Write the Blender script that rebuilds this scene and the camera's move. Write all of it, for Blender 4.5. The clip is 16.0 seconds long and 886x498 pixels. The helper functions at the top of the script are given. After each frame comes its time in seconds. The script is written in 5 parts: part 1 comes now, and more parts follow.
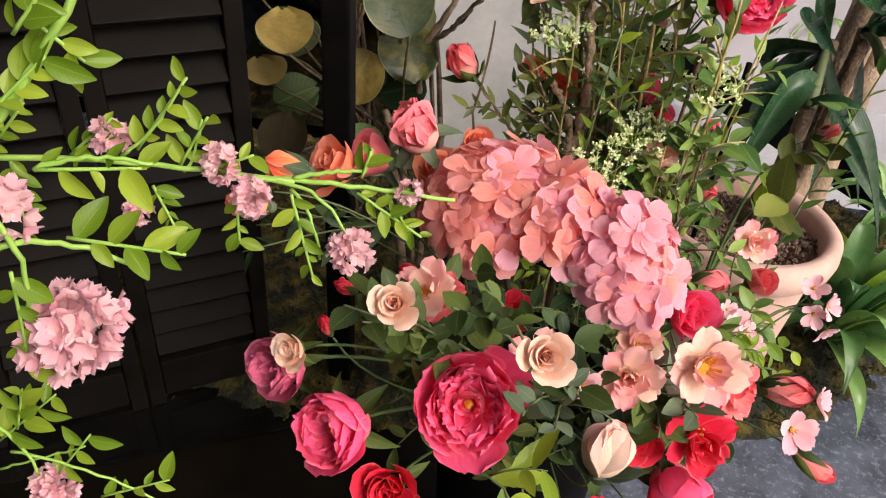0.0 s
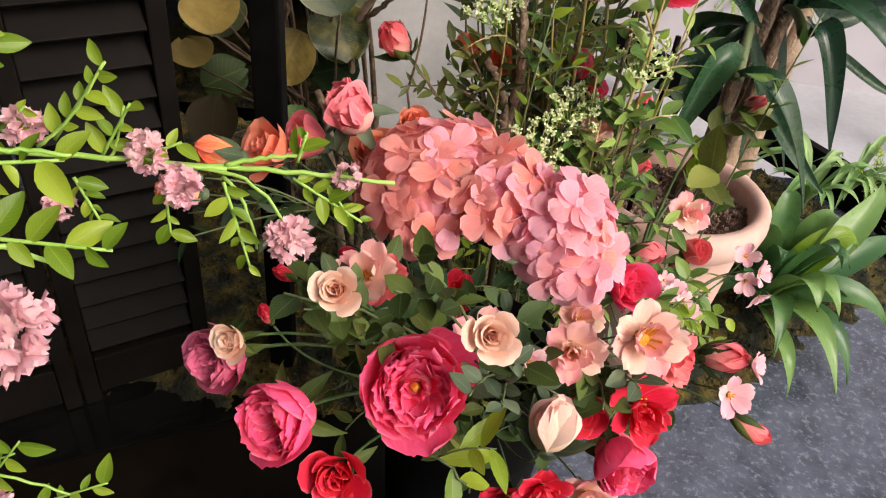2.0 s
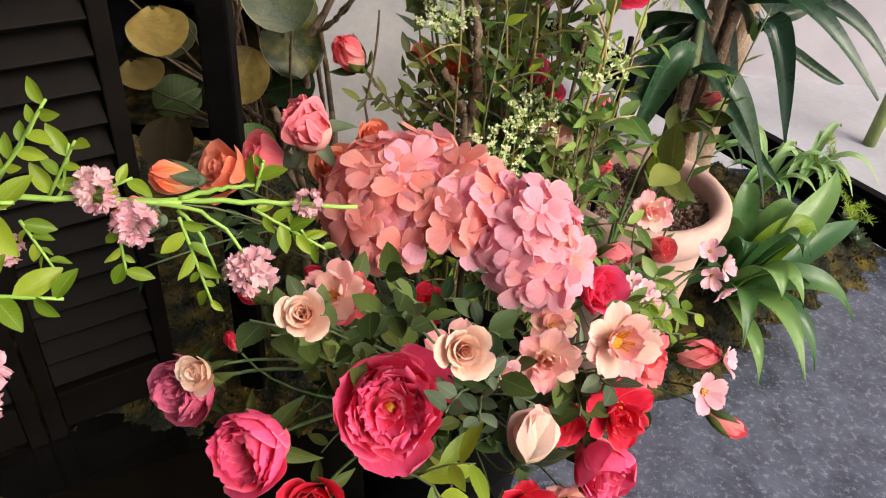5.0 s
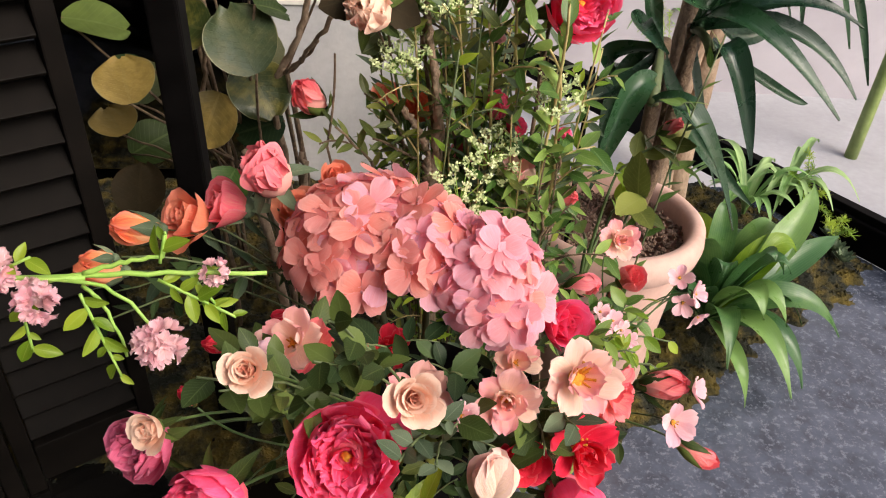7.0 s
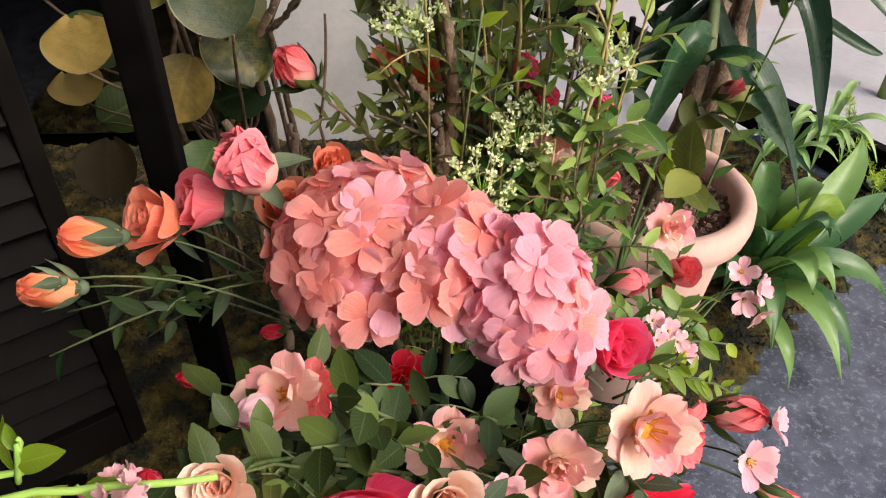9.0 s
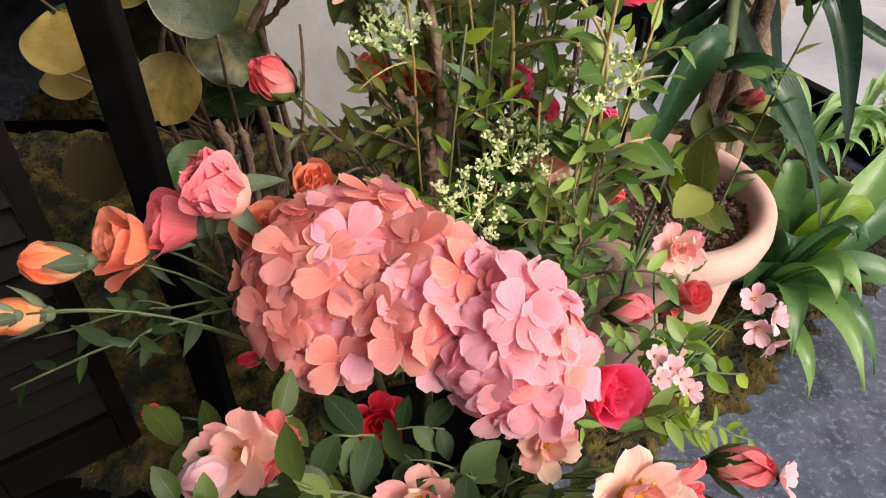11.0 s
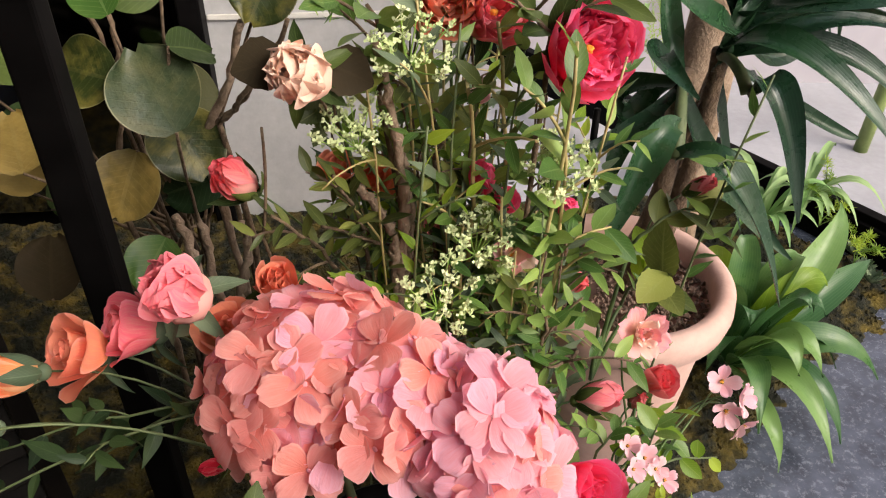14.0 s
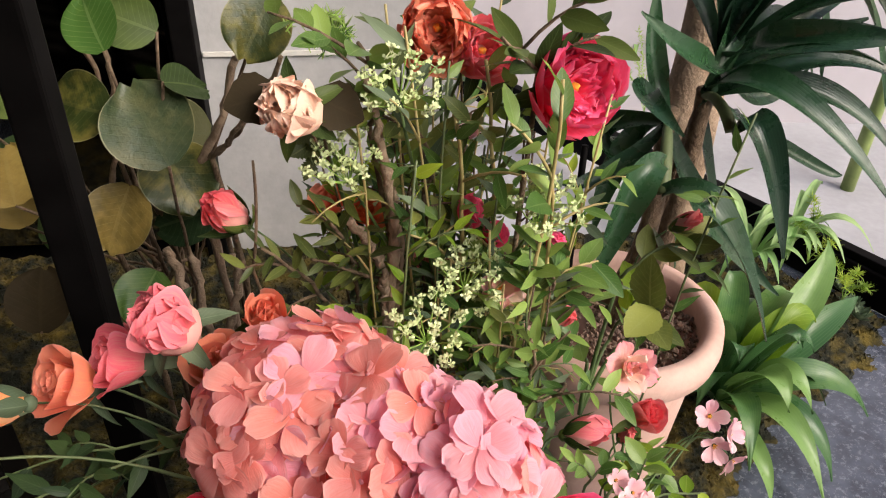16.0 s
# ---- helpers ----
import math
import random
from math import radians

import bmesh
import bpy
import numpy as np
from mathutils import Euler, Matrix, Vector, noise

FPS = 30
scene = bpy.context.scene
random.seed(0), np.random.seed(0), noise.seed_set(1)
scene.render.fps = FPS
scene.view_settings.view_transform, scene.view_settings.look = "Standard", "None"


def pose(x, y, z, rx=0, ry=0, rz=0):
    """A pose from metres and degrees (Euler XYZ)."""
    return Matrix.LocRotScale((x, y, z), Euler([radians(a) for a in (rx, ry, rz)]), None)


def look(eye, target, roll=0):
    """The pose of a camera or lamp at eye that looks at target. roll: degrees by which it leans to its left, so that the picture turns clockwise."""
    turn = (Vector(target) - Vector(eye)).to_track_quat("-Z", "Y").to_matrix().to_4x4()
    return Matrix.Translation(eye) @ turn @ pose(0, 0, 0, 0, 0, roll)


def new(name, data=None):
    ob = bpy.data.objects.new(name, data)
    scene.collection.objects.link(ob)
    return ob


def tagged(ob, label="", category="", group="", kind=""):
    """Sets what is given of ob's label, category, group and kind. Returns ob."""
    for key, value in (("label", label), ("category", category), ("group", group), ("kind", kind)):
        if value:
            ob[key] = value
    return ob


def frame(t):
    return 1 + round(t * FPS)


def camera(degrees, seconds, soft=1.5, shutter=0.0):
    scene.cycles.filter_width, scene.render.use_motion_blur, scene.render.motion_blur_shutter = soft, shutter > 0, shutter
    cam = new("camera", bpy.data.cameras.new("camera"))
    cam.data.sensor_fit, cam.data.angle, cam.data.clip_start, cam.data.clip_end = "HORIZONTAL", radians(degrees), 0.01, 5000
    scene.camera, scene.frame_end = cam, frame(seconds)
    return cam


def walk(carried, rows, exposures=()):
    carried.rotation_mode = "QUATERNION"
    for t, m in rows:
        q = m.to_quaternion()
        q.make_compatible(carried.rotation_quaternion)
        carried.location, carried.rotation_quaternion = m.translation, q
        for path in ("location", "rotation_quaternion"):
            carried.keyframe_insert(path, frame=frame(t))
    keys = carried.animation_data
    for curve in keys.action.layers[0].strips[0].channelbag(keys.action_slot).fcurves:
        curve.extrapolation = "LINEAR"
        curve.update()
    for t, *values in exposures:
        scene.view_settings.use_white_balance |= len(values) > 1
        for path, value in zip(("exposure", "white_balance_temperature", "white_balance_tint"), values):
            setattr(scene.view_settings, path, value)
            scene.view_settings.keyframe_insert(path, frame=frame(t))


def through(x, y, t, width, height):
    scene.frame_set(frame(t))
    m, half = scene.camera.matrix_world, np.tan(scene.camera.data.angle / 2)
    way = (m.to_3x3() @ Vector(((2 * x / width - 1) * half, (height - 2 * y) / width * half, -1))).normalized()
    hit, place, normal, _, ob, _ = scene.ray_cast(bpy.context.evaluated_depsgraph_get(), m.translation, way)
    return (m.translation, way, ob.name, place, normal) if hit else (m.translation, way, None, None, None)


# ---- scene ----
cam = camera(60.3, 16.0, soft=1.1)
PATH = [
    (0, (0.063, 0.073, 1.028), (-0.053, 1.685, -0.151), 5.1),
    (0.5, (0.061, 0.079, 1.025), (-0.008, 1.685, -0.165), 5.5),
    (1, (0.062, 0.081, 1.025), (0.038, 1.683, -0.173), 5.9),
    (1.5, (0.062, 0.08, 1.027), (0.076, 1.681, -0.172), 6.2),
    (2, (0.061, 0.08, 1.025), (0.11, 1.672, -0.184), 6.5),
    (2.5, (0.059, 0.082, 1.024), (0.136, 1.667, -0.194), 6.5),
    (3, (0.058, 0.089, 1.022), (0.157, 1.672, -0.197), 6.3),
    (3.5, (0.059, 0.089, 1.021), (0.174, 1.672, -0.196), 6.1),
    (6, (0.063, 0.095, 1.036), (0.208, 1.72, -0.121), 3.9),
    (6.5, (0.077, 0.099, 1.041), (0.219, 1.735, -0.101), 3.0),
    (7, (0.099, 0.1, 1.039), (0.236, 1.74, -0.098), 2.6),
    (7.5, (0.099, 0.129, 1.029), (0.23, 1.752, -0.132), 2.0),
    (8, (0.084, 0.197, 1.016), (0.243, 1.794, -0.179), 1.3),
    (8.2, (0.077, 0.211, 1.01), (0.244, 1.791, -0.204), 1.2),
    (10.3, (0.123, 0.314, 1.0), (0.183, 1.815, -0.321), 0.9),
    (10.5, (0.125, 0.318, 1.004), (0.182, 1.811, -0.326), 0.7),
    (11, (0.13, 0.328, 1.011), (0.196, 1.821, -0.318), 0.3),
    (11.5, (0.134, 0.337, 1.016), (0.221, 1.837, -0.303), -0.1),
    (12, (0.132, 0.341, 1.019), (0.239, 1.856, -0.281), -0.3),
    (12.5, (0.13, 0.343, 1.021), (0.259, 1.881, -0.252), -0.2),
    (13, (0.129, 0.346, 1.02), (0.279, 1.905, -0.224), 0.1),
    (13.5, (0.127, 0.346, 1.023), (0.292, 1.929, -0.188), 0.5),
    (14, (0.126, 0.343, 1.024), (0.303, 1.948, -0.156), 0.8),
    (14.5, (0.128, 0.342, 1.024), (0.315, 1.963, -0.132), 1.0),
    (15, (0.128, 0.34, 1.025), (0.321, 1.976, -0.11), 1.1),
    (15.5, (0.129, 0.339, 1.025), (0.327, 1.987, -0.09), 1.2),
    (16, (0.129, 0.336, 1.025), (0.329, 1.994, -0.076), 1.4),
]
walk(cam, [(t, look(eye, target, roll)) for t, eye, target, roll in PATH], exposures=[(0, 0.62, 6700, 12), (16, 0.62, 6700, 12)])
# ---------------------------------------------------------------- world and light
world = bpy.data.worlds.new("sky")
scene.world = world
world.use_nodes = True
wn = world.node_tree.nodes
sky = wn.new("ShaderNodeTexSky")
sky.sky_type = "NISHITA"
sky.sun_disc = False
sky.sun_elevation, sky.sun_rotation = radians(40), radians(122)
sky.altitude, sky.air_density, sky.dust_density, sky.ozone_density = 0, 1.0, 4.0, 0.6
world.node_tree.links.new(sky.outputs[0], wn["Background"].inputs[0])
wn["Background"].inputs[1].default_value = 0.145
sun = new("sun", bpy.data.lights.new("sun", "SUN"))
sun.data.energy, sun.data.angle, sun.data.color = 2.1, radians(36), (1.0, 0.96, 0.9)
sun.matrix_world = look((1.95, -1.5, 2.45), (0, 0.8, 0.3))
lamp = new("ceiling_spot", bpy.data.lights.new("ceiling_spot", "SPOT"))
lamp.data.energy, lamp.data.color, lamp.data.spot_size, lamp.data.spot_blend, lamp.data.shadow_soft_size = 6, (1.0, 0.72, 0.42), radians(50), 0.6, 0.05
lamp.matrix_world = look((-0.35, 1.0, 2.3), (-0.22, 1.2, 0.3))


# ---------------------------------------------------------------- materials
def nodes_of(name):
    m = bpy.data.materials.new(name)
    m.use_nodes = True
    t = m.node_tree
    return m, t, t.nodes["Principled BSDF"]


def ramp(t, fac, *stops):
    r = t.nodes.new("ShaderNodeValToRGB")
    while len(r.color_ramp.elements) < len(stops):
        r.color_ramp.elements.new(0.5)
    for e, (p, c) in zip(r.color_ramp.elements, stops):
        e.position, e.color = p, (*c, 1)
    t.links.new(fac, r.inputs[0])
    return r.outputs[0]


def noise_tex(t, scale, detail=4.0, coord="Object", rough=0.6):
    n = t.nodes.new("ShaderNodeTexNoise")
    n.inputs["Scale"].default_value, n.inputs["Detail"].default_value, n.inputs["Roughness"].default_value = scale, detail, rough
    c = t.nodes.new("ShaderNodeTexCoord")
    t.links.new(c.outputs[coord], n.inputs["Vector"])
    return n.outputs["Fac"]


def mix(t, fac, a, b, mode="MIX"):
    m = t.nodes.new("ShaderNodeMix")
    m.data_type, m.blend_type = "RGBA", mode
    for s, v in ((m.inputs[0], fac), (m.inputs[6], a), (m.inputs[7], b)):
        if isinstance(v, (int, float)):
            s.default_value = v
        elif isinstance(v, tuple):
            s.default_value = (*v, 1)
        else:
            t.links.new(v, s)
    return m.outputs[2]


def calc(t, op, a, b=0.0):
    m = t.nodes.new("ShaderNodeMath")
    m.operation = op
    for s, v in ((m.inputs[0], a), (m.inputs[1], b)):
        if isinstance(v, (int, float)):
            s.default_value = v
        else:
            t.links.new(v, s)
    return m.outputs[0]


def bump(t, bsdf, fac, strength, dist=0.002):
    b = t.nodes.new("ShaderNodeBump")
    b.inputs["Strength"].default_value, b.inputs["Distance"].default_value = strength, dist
    t.links.new(fac, b.inputs["Height"])
    t.links.new(b.outputs[0], bsdf.inputs["Normal"])


def uv(t):
    c = t.nodes.new("ShaderNodeTexCoord")
    s = t.nodes.new("ShaderNodeSeparateXYZ")
    t.links.new(c.outputs["UV"], s.inputs[0])
    return s.outputs[0], s.outputs[1]


def translucent(t, bsdf, colour, amount):
    tr = t.nodes.new("ShaderNodeBsdfTranslucent")
    ms = t.nodes.new("ShaderNodeMixShader")
    ms.inputs[0].default_value = amount
    t.links.new(colour, tr.inputs[0])
    t.links.new(bsdf.outputs[0], ms.inputs[1])
    t.links.new(tr.outputs[0], ms.inputs[2])
    t.links.new(ms.outputs[0], t.nodes["Material Output"].inputs[0])


def petal_mat(name, base, middle, tip, other, spread=0.5, through=0.28):
    """A cloth petal: base, middle and tip colours along it, some petals towards another tint."""
    m, t, b = nodes_of(name)
    u, v = uv(t)
    col = ramp(t, calc(t, "ADD", v, calc(t, "MULTIPLY", calc(t, "SUBTRACT", noise_tex(t, 60), 0.5), 0.35)), (0.0, base), (0.45, middle), (0.95, tip))
    info = t.nodes.new("ShaderNodeObjectInfo")
    col = mix(t, calc(t, "MULTIPLY", info.outputs["Random"], spread), col, other)
    fold = noise_tex(t, 260, 3)
    col = mix(t, calc(t, "MULTIPLY", fold, 0.10), col, tuple(c * 0.55 for c in middle))
    xy = t.nodes.new("ShaderNodeCombineXYZ")
    t.links.new(calc(t, "MULTIPLY", u, 22), xy.inputs[0])
    t.links.new(calc(t, "MULTIPLY", v, 2.2), xy.inputs[1])
    vein = t.nodes.new("ShaderNodeTexNoise")
    vein.inputs["Scale"].default_value, vein.inputs["Detail"].default_value = 1.0, 3.0
    t.links.new(xy.outputs[0], vein.inputs["Vector"])
    line = ramp(t, vein.outputs["Fac"], (0.42, (0, 0, 0)), (0.70, (1, 1, 1)))
    col = mix(t, calc(t, "MULTIPLY", line, 0.30), col, base)
    edge = ramp(t, calc(t, "ABSOLUTE", calc(t, "SUBTRACT", u, 0.5)), (0.40, (0, 0, 0)), (0.50, (1, 1, 1)))
    col = mix(t, calc(t, "MULTIPLY", edge, 0.35), col, tuple(min(0.98, c * 0.6 + 0.34) for c in tip))
    t.links.new(col, b.inputs["Base Color"])
    b.inputs["Roughness"].default_value = 0.85
    b.inputs["Specular IOR Level"].default_value = 0.10
    bump(t, b, calc(t, "ADD", noise_tex(t, 140, 4), calc(t, "MULTIPLY", vein.outputs["Fac"], 0.8)), 0.6, 0.0014)
    translucent(t, b, col, through)
    return m


def leaf_mat(name, a, b_, vein, gloss=0.45, through=0.25, ribs=0.0, rim=False):
    """A leaf: two tints, a pale midrib and side veins, a little gloss."""
    m, t, b = nodes_of(name)
    u, v = uv(t)
    info = t.nodes.new("ShaderNodeObjectInfo")
    fac = calc(t, "ADD", calc(t, "MULTIPLY", noise_tex(t, 35), 0.7), calc(t, "MULTIPLY", calc(t, "SUBTRACT", info.outputs["Random"], 0.4), 0.95))
    col = ramp(t, fac, (0.15, a), (0.8, b_))
    off = calc(t, "ABSOLUTE", calc(t, "SUBTRACT", u, 0.5))
    if ribs:
        line = calc(t, "POWER", calc(t, "ABSOLUTE", calc(t, "SINE", calc(t, "MULTIPLY", u, ribs))), 8)
        fac2 = calc(t, "MULTIPLY", line, 0.12)
    else:
        mid = calc(t, "LESS_THAN", off, 0.028)
        side = calc(t, "GREATER_THAN", calc(t, "SINE", calc(t, "MULTIPLY", calc(t, "SUBTRACT", v, calc(t, "MULTIPLY", off, 0.55)), 62)), 0.93)
        fac2 = calc(t, "MAXIMUM", calc(t, "MULTIPLY", mid, 0.28), calc(t, "MULTIPLY", side, 0.16))
    col = mix(t, fac2, col, vein)
    if rim:
        blotch = ramp(t, noise_tex(t, 22, 5), (0.46, (0, 0, 0)), (0.62, (1, 1, 1)))
        col = mix(t, calc(t, "MULTIPLY", blotch, 0.75), col, b_)
        col = mix(t, calc(t, "MULTIPLY", calc(t, "GREATER_THAN", off, 0.485), 0.5), col, (0.35, 0.33, 0.18))
    t.links.new(col, b.inputs["Base Color"])
    t.links.new(ramp(t, noise_tex(t, 50), (0.3, (gloss - 0.1,) * 3), (0.7, (gloss + 0.15,) * 3)), b.inputs["Roughness"])
    bump(t, b, calc(t, "SUBTRACT", noise_tex(t, 45 if rim else 90), fac2), 0.8 if rim else 0.45, 0.003 if rim else 0.0012)
    translucent(t, b, col, through)
    return m


def plain_mat(name, a, b_, scale, rough=0.8, strength=0.4, dist=0.002, metal=0.0, fine=None):
    m, t, b = nodes_of(name)
    n = noise_tex(t, scale, 6)
    col = ramp(t, n, (0.3, a), (0.7, b_))
    if fine:
        f = noise_tex(t, fine, 3)
        col = mix(t, calc(t, "MULTIPLY", f, 0.35), col, tuple(c * 0.4 for c in a))
        n = calc(t, "ADD", calc(t, "MULTIPLY", n, 0.5), f)
    t.links.new(col, b.inputs["Base Color"])
    b.inputs["Roughness"].default_value, b.inputs["Metallic"].default_value = rough, metal
    bump(t, b, n, strength, dist)
    return m


P_SALMON = petal_mat("salmon_cloth_petal", (0.86, 0.23, 0.17), (0.94, 0.38, 0.31), (0.96, 0.50, 0.44), (0.95, 0.42, 0.44), 0.7, 0.48)
P_SHELL = petal_mat("shell_pink_cloth_petal", (0.87, 0.26, 0.27), (0.94, 0.43, 0.45), (0.96, 0.57, 0.64), (0.96, 0.54, 0.72), 0.8, 0.48)
P_BLUSHROSE = petal_mat("soft_rose_cloth_petal", (0.90, 0.50, 0.36), (0.94, 0.20, 0.24), (0.95, 0.26, 0.32), (0.92, 0.14, 0.22), 0.6)
P_CORALP = petal_mat("soft_coral_cloth_petal", (0.93, 0.45, 0.18), (0.95, 0.31, 0.17), (0.95, 0.38, 0.25), (0.93, 0.22, 0.17), 0.7)
P_HOT = petal_mat("hot_pink_cloth_petal", (0.93, 0.014, 0.055), (0.99, 0.045, 0.145), (0.99, 0.15, 0.30), (0.99, 0.16, 0.40), 0.6)
P_MAGENTA = petal_mat("dusty_magenta_cloth_petal", (0.60, 0.03, 0.09), (0.82, 0.09, 0.22), (0.88, 0.20, 0.35), (0.86, 0.22, 0.40), 0.6)
P_PEACHIN = petal_mat("deep_peach_cloth_petal", (0.90, 0.30, 0.20), (0.94, 0.44, 0.31), (0.96, 0.62, 0.48), (0.95, 0.40, 0.30), 0.5)
P_RED = petal_mat("red_cloth_petal", (0.60, 0.010, 0.02), (0.84, 0.02, 0.045), (0.90, 0.05, 0.09), (0.80, 0.02, 0.09), 0.5)
P_CORAL = petal_mat("coral_cloth_petal", (0.92, 0.55, 0.18), (0.93, 0.27, 0.11), (0.90, 0.13, 0.08), (0.93, 0.36, 0.18), 0.5)
P_ROSE = petal_mat("rose_pink_cloth_petal", (0.93, 0.55, 0.40), (0.93, 0.23, 0.23), (0.90, 0.10, 0.16), (0.94, 0.32, 0.32), 0.55)
P_PEACH = petal_mat("peach_cloth_petal", (0.95, 0.52, 0.36), (0.96, 0.62, 0.45), (0.97, 0.74, 0.60), (0.96, 0.66, 0.55), 0.5)
P_BLUSH = petal_mat("blush_cloth_petal", (0.94, 0.56, 0.34), (0.95, 0.50, 0.48), (0.94, 0.34, 0.42), (0.96, 0.82, 0.64), 0.85)
P_CREAM = petal_mat("cream_pink_cloth_petal", (0.90, 0.62, 0.34), (0.94, 0.72, 0.58), (0.94, 0.58, 0.52), (0.95, 0.80, 0.70), 0.5)
P_LILAC = petal_mat("pale_lilac_cloth_petal", (0.84, 0.40, 0.40), (0.90, 0.42, 0.52), (0.92, 0.53, 0.64), (0.94, 0.70, 0.68), 0.7)
P_LACE = plain_mat("pale_green_white_lace", (0.36, 0.47, 0.16), (0.66, 0.70, 0.44), 40, 0.7)
L_ROSE = leaf_mat("rose_leaf_cloth", (0.030, 0.052, 0.013), (0.105, 0.15, 0.034), (0.17, 0.23, 0.08), 0.42)
L_DEEP = leaf_mat("deep_green_leaf_cloth", (0.014, 0.032, 0.011), (0.055, 0.095, 0.030), (0.09, 0.13, 0.06), 0.5, 0.12)
L_GREY = leaf_mat("grey_green_leaf_cloth", (0.07, 0.105, 0.06), (0.19, 0.25, 0.15), (0.25, 0.33, 0.21), 0.5)
L_OLIVE = leaf_mat("olive_leaf_cloth", (0.060, 0.085, 0.018), (0.26, 0.29, 0.065), (0.30, 0.33, 0.11), 0.42, 0.3)
L_BRIGHT = leaf_mat("spring_green_leaf", (0.15, 0.27, 0.014), (0.36, 0.48, 0.040), (0.46, 0.56, 0.14), 0.42, 0.42)
L_MID = leaf_mat("mid_green_leaf", (0.065, 0.15, 0.028), (0.27, 0.40, 0.085), (0.33, 0.45, 0.18), 0.36, 0.35)
L_DRAC = leaf_mat("dark_strap_leaf", (0.008, 0.030, 0.014), (0.024, 0.072, 0.028), (0.05, 0.10, 0.06), 0.27, 0.12, 48)
L_AGAVE = leaf_mat("broad_rosette_leaf", (0.040, 0.12, 0.035), (0.16, 0.29, 0.075), (0.26, 0.37, 0.16), 0.33, 0.25, 40)
L_ROUND = leaf_mat("round_dusty_leaf", (0.035, 0.060, 0.026), (0.11, 0.115, 0.048), (0.10, 0.12, 0.06), 0.42, 0.12, rim=True)
L_ROUNDOLIVE = leaf_mat("round_olive_leaf", (0.030, 0.045, 0.010), (0.22, 0.19, 0.04), (0.14, 0.14, 0.05), 0.40, 0.15, rim=True)
L_BROWN = leaf_mat("dark_brown_rose_leaf", (0.016, 0.013, 0.008), (0.035, 0.026, 0.014), (0.05, 0.04, 0.02), 0.6, 0.08)
L_GOLD = leaf_mat("golden_round_leaf", (0.13, 0.095, 0.022), (0.38, 0.27, 0.075), (0.32, 0.25, 0.09), 0.42, 0.2, rim=True)
L_PALE = leaf_mat("pale_spider_leaf", (0.18, 0.36, 0.10), (0.34, 0.50, 0.20), (0.7, 0.75, 0.5), 0.5, 0.35, 9)
STEM_G = plain_mat("green_plastic_stem", (0.035, 0.075, 0.018), (0.10, 0.165, 0.045), 60, 0.5)
STEM_B = plain_mat("bright_green_stem", (0.22, 0.42, 0.06), (0.36, 0.55, 0.12), 60, 0.5)
STEM_D = plain_mat("dull_green_stem", (0.06, 0.09, 0.03), (0.12, 0.15, 0.06), 60, 0.6)
BARK = plain_mat("brown_bark", (0.075, 0.045, 0.026), (0.27, 0.185, 0.115), 70, 0.85, 0.9, 0.004, fine=240)
BARK_P = plain_mat("pale_tan_bark", (0.20, 0.13, 0.08), (0.46, 0.34, 0.24), 30, 0.85, 0.8, 0.005, fine=160)
STEM_T = plain_mat("yellow_tan_stem", (0.26, 0.20, 0.07), (0.46, 0.38, 0.16), 60, 0.55)
STAMEN = plain_mat("orange_yellow_stamen", (0.55, 0.16, 0.02), (0.80, 0.48, 0.04), 200, 0.8)
CLAY = plain_mat("pale_terracotta", (0.51, 0.305, 0.25), (0.67, 0.455, 0.39), 7, 0.85, 0.35, 0.002, fine=90)
GRAVEL = plain_mat("brown_grit", (0.05, 0.03, 0.022), (0.26, 0.17, 0.125), 90, 0.95, 0.6, 0.003)
MOSS = plain_mat("yellow_green_moss", (0.008, 0.010, 0.003), (0.17, 0.120, 0.014), 20, 1.0, 1.0, 0.008, fine=150)
for e_, p_ in zip([n_ for n_ in MOSS.node_tree.nodes if n_.bl_idname == "ShaderNodeValToRGB"][0].color_ramp.elements, (0.44, 0.72)):
    e_.position = p_
BLACK = plain_mat("black_painted_metal", (0.002, 0.0018, 0.0018), (0.005, 0.0045, 0.0045), 20, 0.5, 0.15)
LOUVRE = plain_mat("black_brown_timber_slat", (0.003, 0.0025, 0.0022), (0.0075, 0.006, 0.005), 14, 0.6, 0.25)
BLACK.node_tree.nodes["Principled BSDF"].inputs["Specular IOR Level"].default_value = 0.04
CONCRETE = plain_mat("grey_concrete_panel", (0.40, 0.40, 0.41), (0.60, 0.60, 0.60), 4, 0.45, 0.25, 0.003, fine=60)
PAVING = plain_mat("pale_grey_paving", (0.34, 0.34, 0.36), (0.46, 0.46, 0.49), 3, 0.8, 0.3, 0.004, fine=40)
KERB = plain_mat("mauve_grey_wall", (0.38, 0.35, 0.38), (0.47, 0.44, 0.47), 4, 0.8, 0.3)
BAMBOO = plain_mat("green_cane", (0.14, 0.20, 0.05), (0.24, 0.30, 0.10), 30, 0.5)
# the vase's glaze, and the painted-in shade inside the hydrangea heads
VASE_AND_SHADE = plain_mat("black_clay_and_inner_shade", (0.003, 0.003, 0.003), (0.0065, 0.006, 0.006), 20, 0.6, 0.2)

# black polished stone before the shutters
POLISHED = plain_mat("black_polished_stone", (0.003, 0.003, 0.003), (0.009, 0.008, 0.007), 9, 0.13, 0.05, 0.001, fine=70)
# brown stone taken down to near black, its shade put into the colour
BROWN_IN_SHADE = plain_mat("brown_stone_in_shade", (0.003, 0.0025, 0.002), (0.012, 0.009, 0.006), 6, 0.30, 0.1, 0.001, fine=60)

